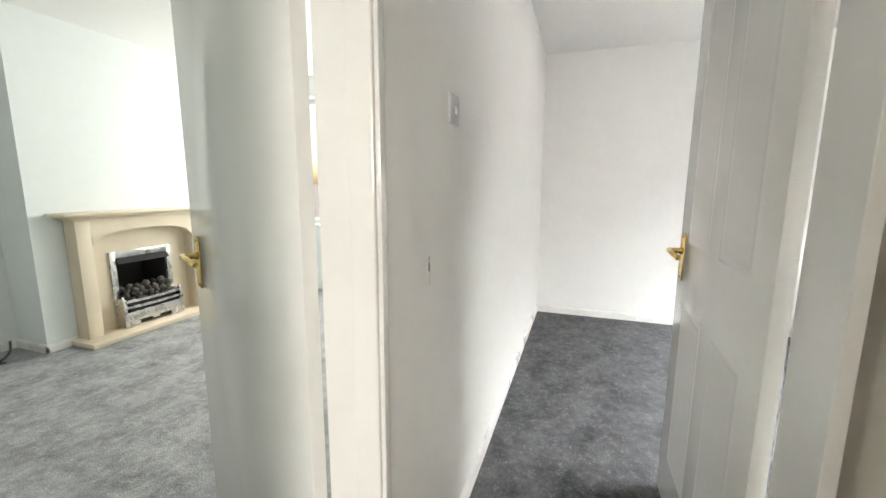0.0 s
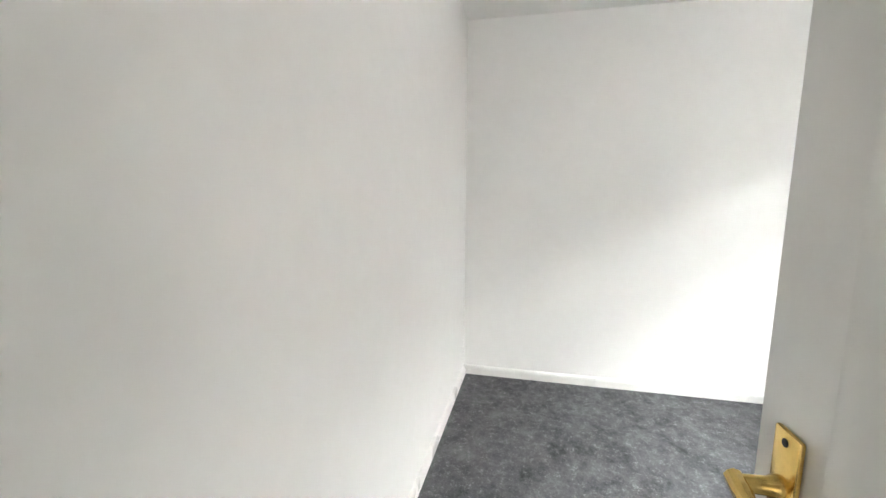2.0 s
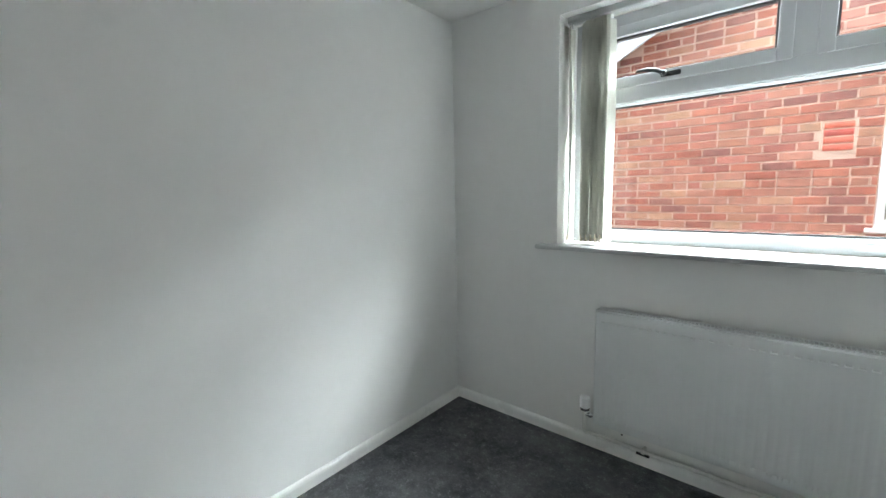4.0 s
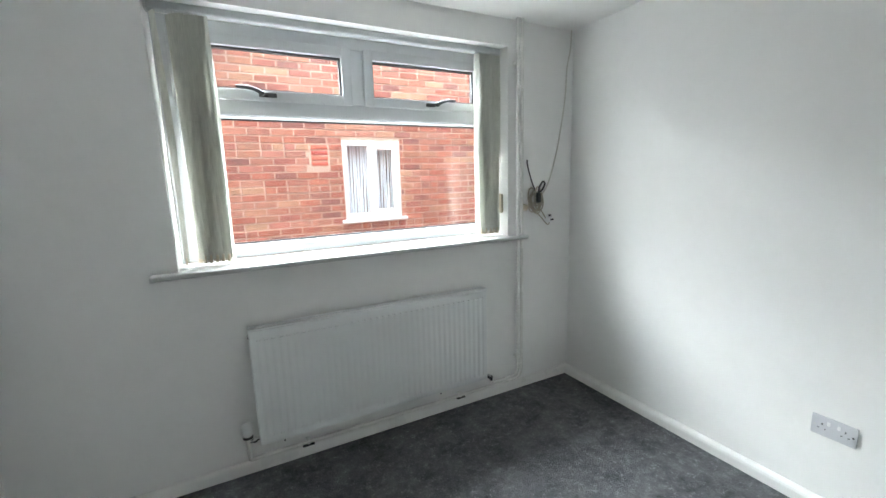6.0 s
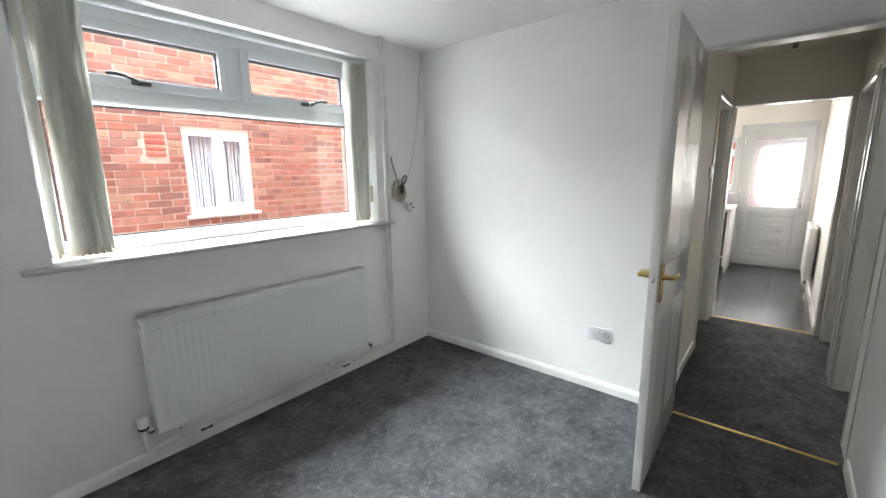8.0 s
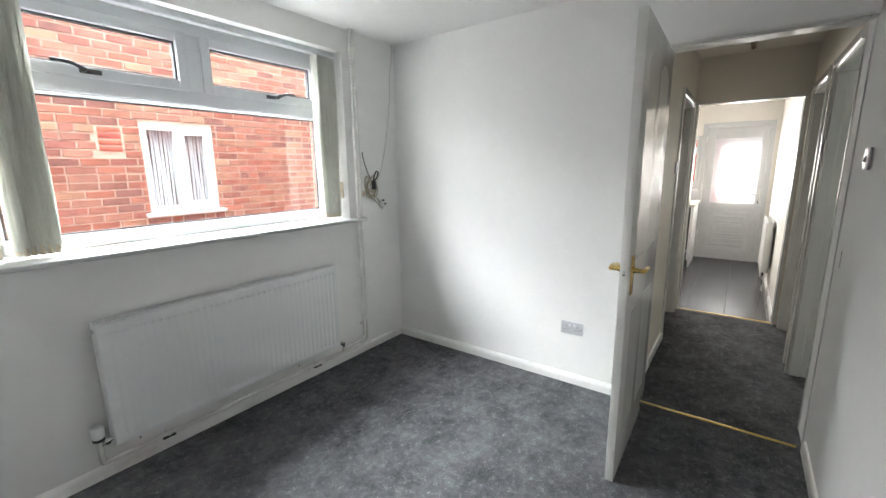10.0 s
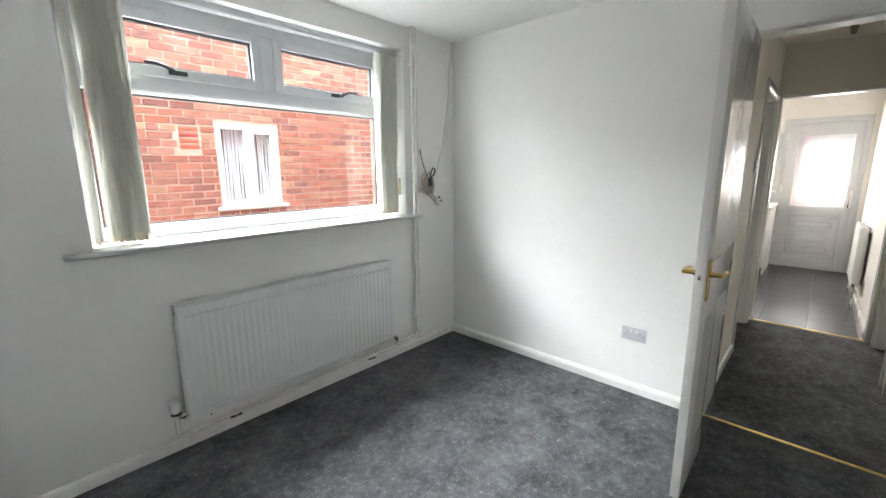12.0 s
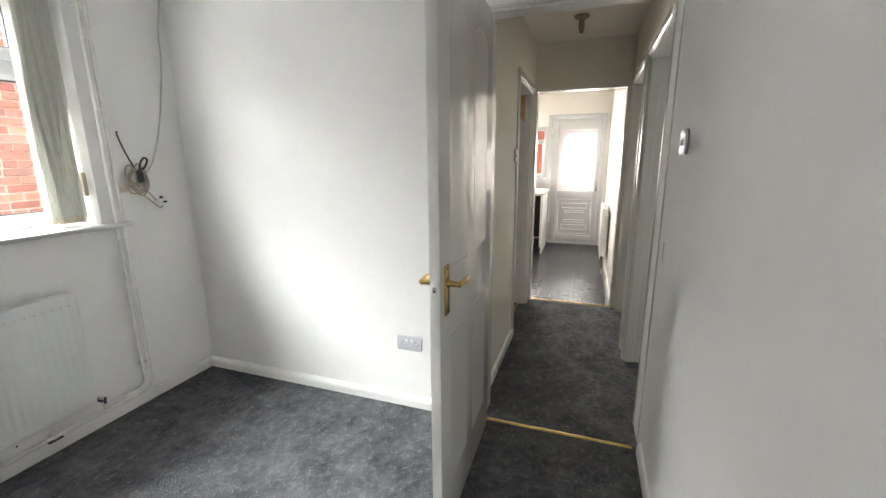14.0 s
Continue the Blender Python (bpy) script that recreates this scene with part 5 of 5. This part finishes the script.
nw = part("window", blocks([(nx0 + 0.002, nx0 + 0.052, NY - 0.004, NY + 0.06, nz0, nz1), (nx1 - 0.052, nx1 - 0.002, NY - 0.004, NY + 0.06, nz0, nz1), (nx0 + 0.052, nx1 - 0.052, NY - 0.004, NY + 0.06, nz1 - 0.055, nz1),
                            (nx0 + 0.052, nx1 - 0.052, NY - 0.004, NY + 0.06, nz0, nz0 + 0.065), (-0.610, -0.540, NY - 0.004, NY + 0.06, nz0 + 0.065, nz1 - 0.055),
                            (-0.540, -0.505, NY - 0.014, NY + 0.05, nz0 + 0.058, nz1 - 0.048), (nx1 - 0.098, nx1 - 0.052, NY - 0.014, NY + 0.05, nz0 + 0.058, nz1 - 0.048),
                            (-0.505, nx1 - 0.098, NY - 0.014, NY + 0.05, nz1 - 0.095, nz1 - 0.048), (-0.505, nx1 - 0.098, NY - 0.014, NY + 0.05, nz0 + 0.058, nz0 + 0.105)], bevel=0.003), M_UPVC, house, "white uPVC casement window")
for a, b, c, d in ((nx0 + 0.05, -0.608, nz0 + 0.06, nz1 - 0.05), (-0.507, nx1 - 0.096, nz0 + 0.10, nz1 - 0.09)):
    g_ = part("pane", block(a, b, NY + 0.020, NY + 0.025, c, d), M_GLASS, nw, "clear glass", smooth=False)
    g_.visible_shadow = False
part("sill", block(nx0 - 0.05, nx1 + 0.05, NY - 0.075, NY + 0.01, nz0 - 0.034, nz0 - 0.001, bevel=0.004), M_UPVC, nw, "white projecting sill")
# flat sheet whose grey stands for the dimness behind the blind
part("room", blocks([(nx0 - 0.02, nx1 + 0.02, NY + 0.55, NY + 0.57, nz0 - 0.2, nz1 + 0.1)]), M_TILEJ, nw, "mid-grey sheet standing in for the dim room")
bm = bmesh.new()
for k in range(21):
    x = nx0 + 0.045 + k * 0.030
    vane(bm, x, NY + 0.055, nz0 + 0.02, nz1 - 0.02, 22 + 9 * math.sin(k * 2.1), width=0.030, phase=k)
part("blind", bm, material("pale_blind_fabric", (0.74, 0.82, 0.88), 0.7, var=0.05, bump=0.02), nw, "pale vertical blind vanes behind the glass")

# second brick house seen through the kitchen window
far = thing("house", "red brick house beyond the back garden", "house", (11, -2, GZ))
part("wall", block(11.0, 15.0, -1.92, 6, GZ, 2.25), varied("garden_brick", [(0.40, 0.10, 0.06), (0.46, 0.14, 0.08)], 0.9, "object"), far, "red brick wall", smooth=False)
bm = bmesh.new()
sweep(bm, [(-0.3, 0), (2.0, 1.3), (4.3, 0)], (11.0, -2.1, 2.2), (11.0, 6.3, 2.2), (1, 0, 0))
part("roof", bm, M_ROOF, far, "brown tiled roof", smooth=False)
part("window", blocks([(10.97, 11.0, -2.0, -1.93, 0.9, 1.9), (10.97, 11.0, -1.1, -1.03, 0.9, 1.9), (10.97, 11.0, -1.93, -1.1, 1.83, 1.9), (10.97, 11.0, -1.93, -1.1, 0.9, 0.97)]), M_UPVC, far, "white window frame")

# ---- kitchen floor tiles ----
tile_bm = block(-0.1635, 0.1635, -0.1635, 0.1635, -0.008, 0.0, bevel=0.0012, segs=1)
tile_me = mesh_of("tile", tile_bm, M_TILE)
for i in range(9):
    for j in range(9):
        x, y = 2.235 + 0.33 * i, -2.46 + 0.33 * j
        if x - 0.16 > KE or y > 0.0:
            continue
        ob = new("tile", tile_me)
        ob.location = (x, y, -0.0005)
        ob.parent = kfloor

# ---- bricks of the gable ----
brick_meshes = {}


def brick_mesh(w, k):
    key = (round(w, 3), k)
    if key not in brick_meshes:
        rng2 = random.Random(k * 100 + int(w * 1000))
        bm = block(-w / 2 + 0.002, w / 2 - 0.002, -0.010, 0.012, -0.031, 0.031, bevel=0.003, segs=1)
        for v in bm.verts:
            v.co += Vector((rng2.uniform(-0.002, 0.002), rng2.uniform(-0.0015, 0.0015), rng2.uniform(-0.0015, 0.0015)))
        brick_meshes[key] = mesh_of("brick", bm, M_BRICK)
    return brick_meshes[key]


hroot = ROOTS[house.name].inverted()
rest_v, rest_f = [], []
rngb = random.Random(3)
course, pitchx = 0.0752, 0.226
count = 0
for r in range(74):
    z = GZ + 0.04 + r * course
    odd = r % 2
    x = EX0 + (0.113 if odd else 0.0)
    while x < EX1:
        w = 0.215
        if odd and r % 6 == 3 and rngb.random() < 0.5:
            w = 0.1025
        xa, xb = x, x + w
        x = xb + 0.011
        if z + 0.035 > min(rake(xa), rake(xb)):
            continue
        if z - 0.034 < nz1 and z + 0.034 > nz0 - 0.03:
            if xb > nx0 and xa < nx1:
                if xa < nx0 - 0.04:
                    xb = nx0 - 0.006
                elif xb > nx1 + 0.04:
                    xa = nx1 + 0.006
                else:
                    continue
            if -1.262 < xb and xa < -1.052 and 1.575 < z < 1.885:
                if xa < -1.30:
                    xb = -1.266
                elif xb > -1.02:
                    xa = -1.048
                else:
                    continue
        if xb - xa < 0.03:
            continue
        cx = (xa + xb) / 2
        dy = rngb.uniform(-0.002, 0.002)
        if -2.45 < cx < 0.75 and 0.80 < z < 2.12 and count < 296:
            count += 1
            ob = new("brick", brick_mesh(xb - xa, rngb.randrange(3)))
            ob.parent = nwall
            ob.matrix_basis = hroot @ Matrix.Translation((cx, NY + 0.002 + dy, z))
        elif -4 < cx < 3.2:
            b0 = len(rest_v)
            ya, yb2 = NY - 0.007 + dy, NY + 0.013
            e = 0.0035
            rest_v += [(xa + e, ya, z - 0.0325 + e), (xb - e, ya, z - 0.0325 + e), (xb - e, ya, z + 0.0325 - e), (xa + e, ya, z + 0.0325 - e),
                       (xa, yb2, z - 0.0325), (xb, yb2, z - 0.0325), (xb, yb2, z + 0.0325), (xa, yb2, z + 0.0325)]
            rest_f += [tuple(b0 + q for q in f) for f in ((0, 1, 2, 3), (1, 0, 4, 5), (2, 1, 5, 6), (3, 2, 6, 7), (0, 3, 7, 4))]
me = bpy.data.meshes.new("brickwork")
me.from_pydata([tuple(hroot @ Vector(v)) for v in rest_v], [], rest_f)
me.materials.append(M_BRICKS)
rest = new("brickwork", me)
rest.parent = nwall
tagged(rest, "red brickwork further along the gable", kind="stuff")
M_VENT = varied("bright_brick", [(0.34, 0.070, 0.050), (0.38, 0.110, 0.075), (0.29, 0.065, 0.055)], 0.9, "object")
# patched vent of brighter bricks
for k in range(4):
    ob = part("brick", block(-1.246, -1.068, NY - 0.0085, NY + 0.01, 1.619 + k * 0.059, 1.667 + k * 0.059, bevel=0.002), M_VENT, nwall)
part("vent_mortar", block(-1.272, -1.044, NY - 0.0050, NY + 0.009, 1.598, 1.866), material("pale_mortar", (0.43, 0.35, 0.29), 0.95, var=0.1, scale=10, bump=0.3), nwall, "pale mortar round a bricked-up vent")
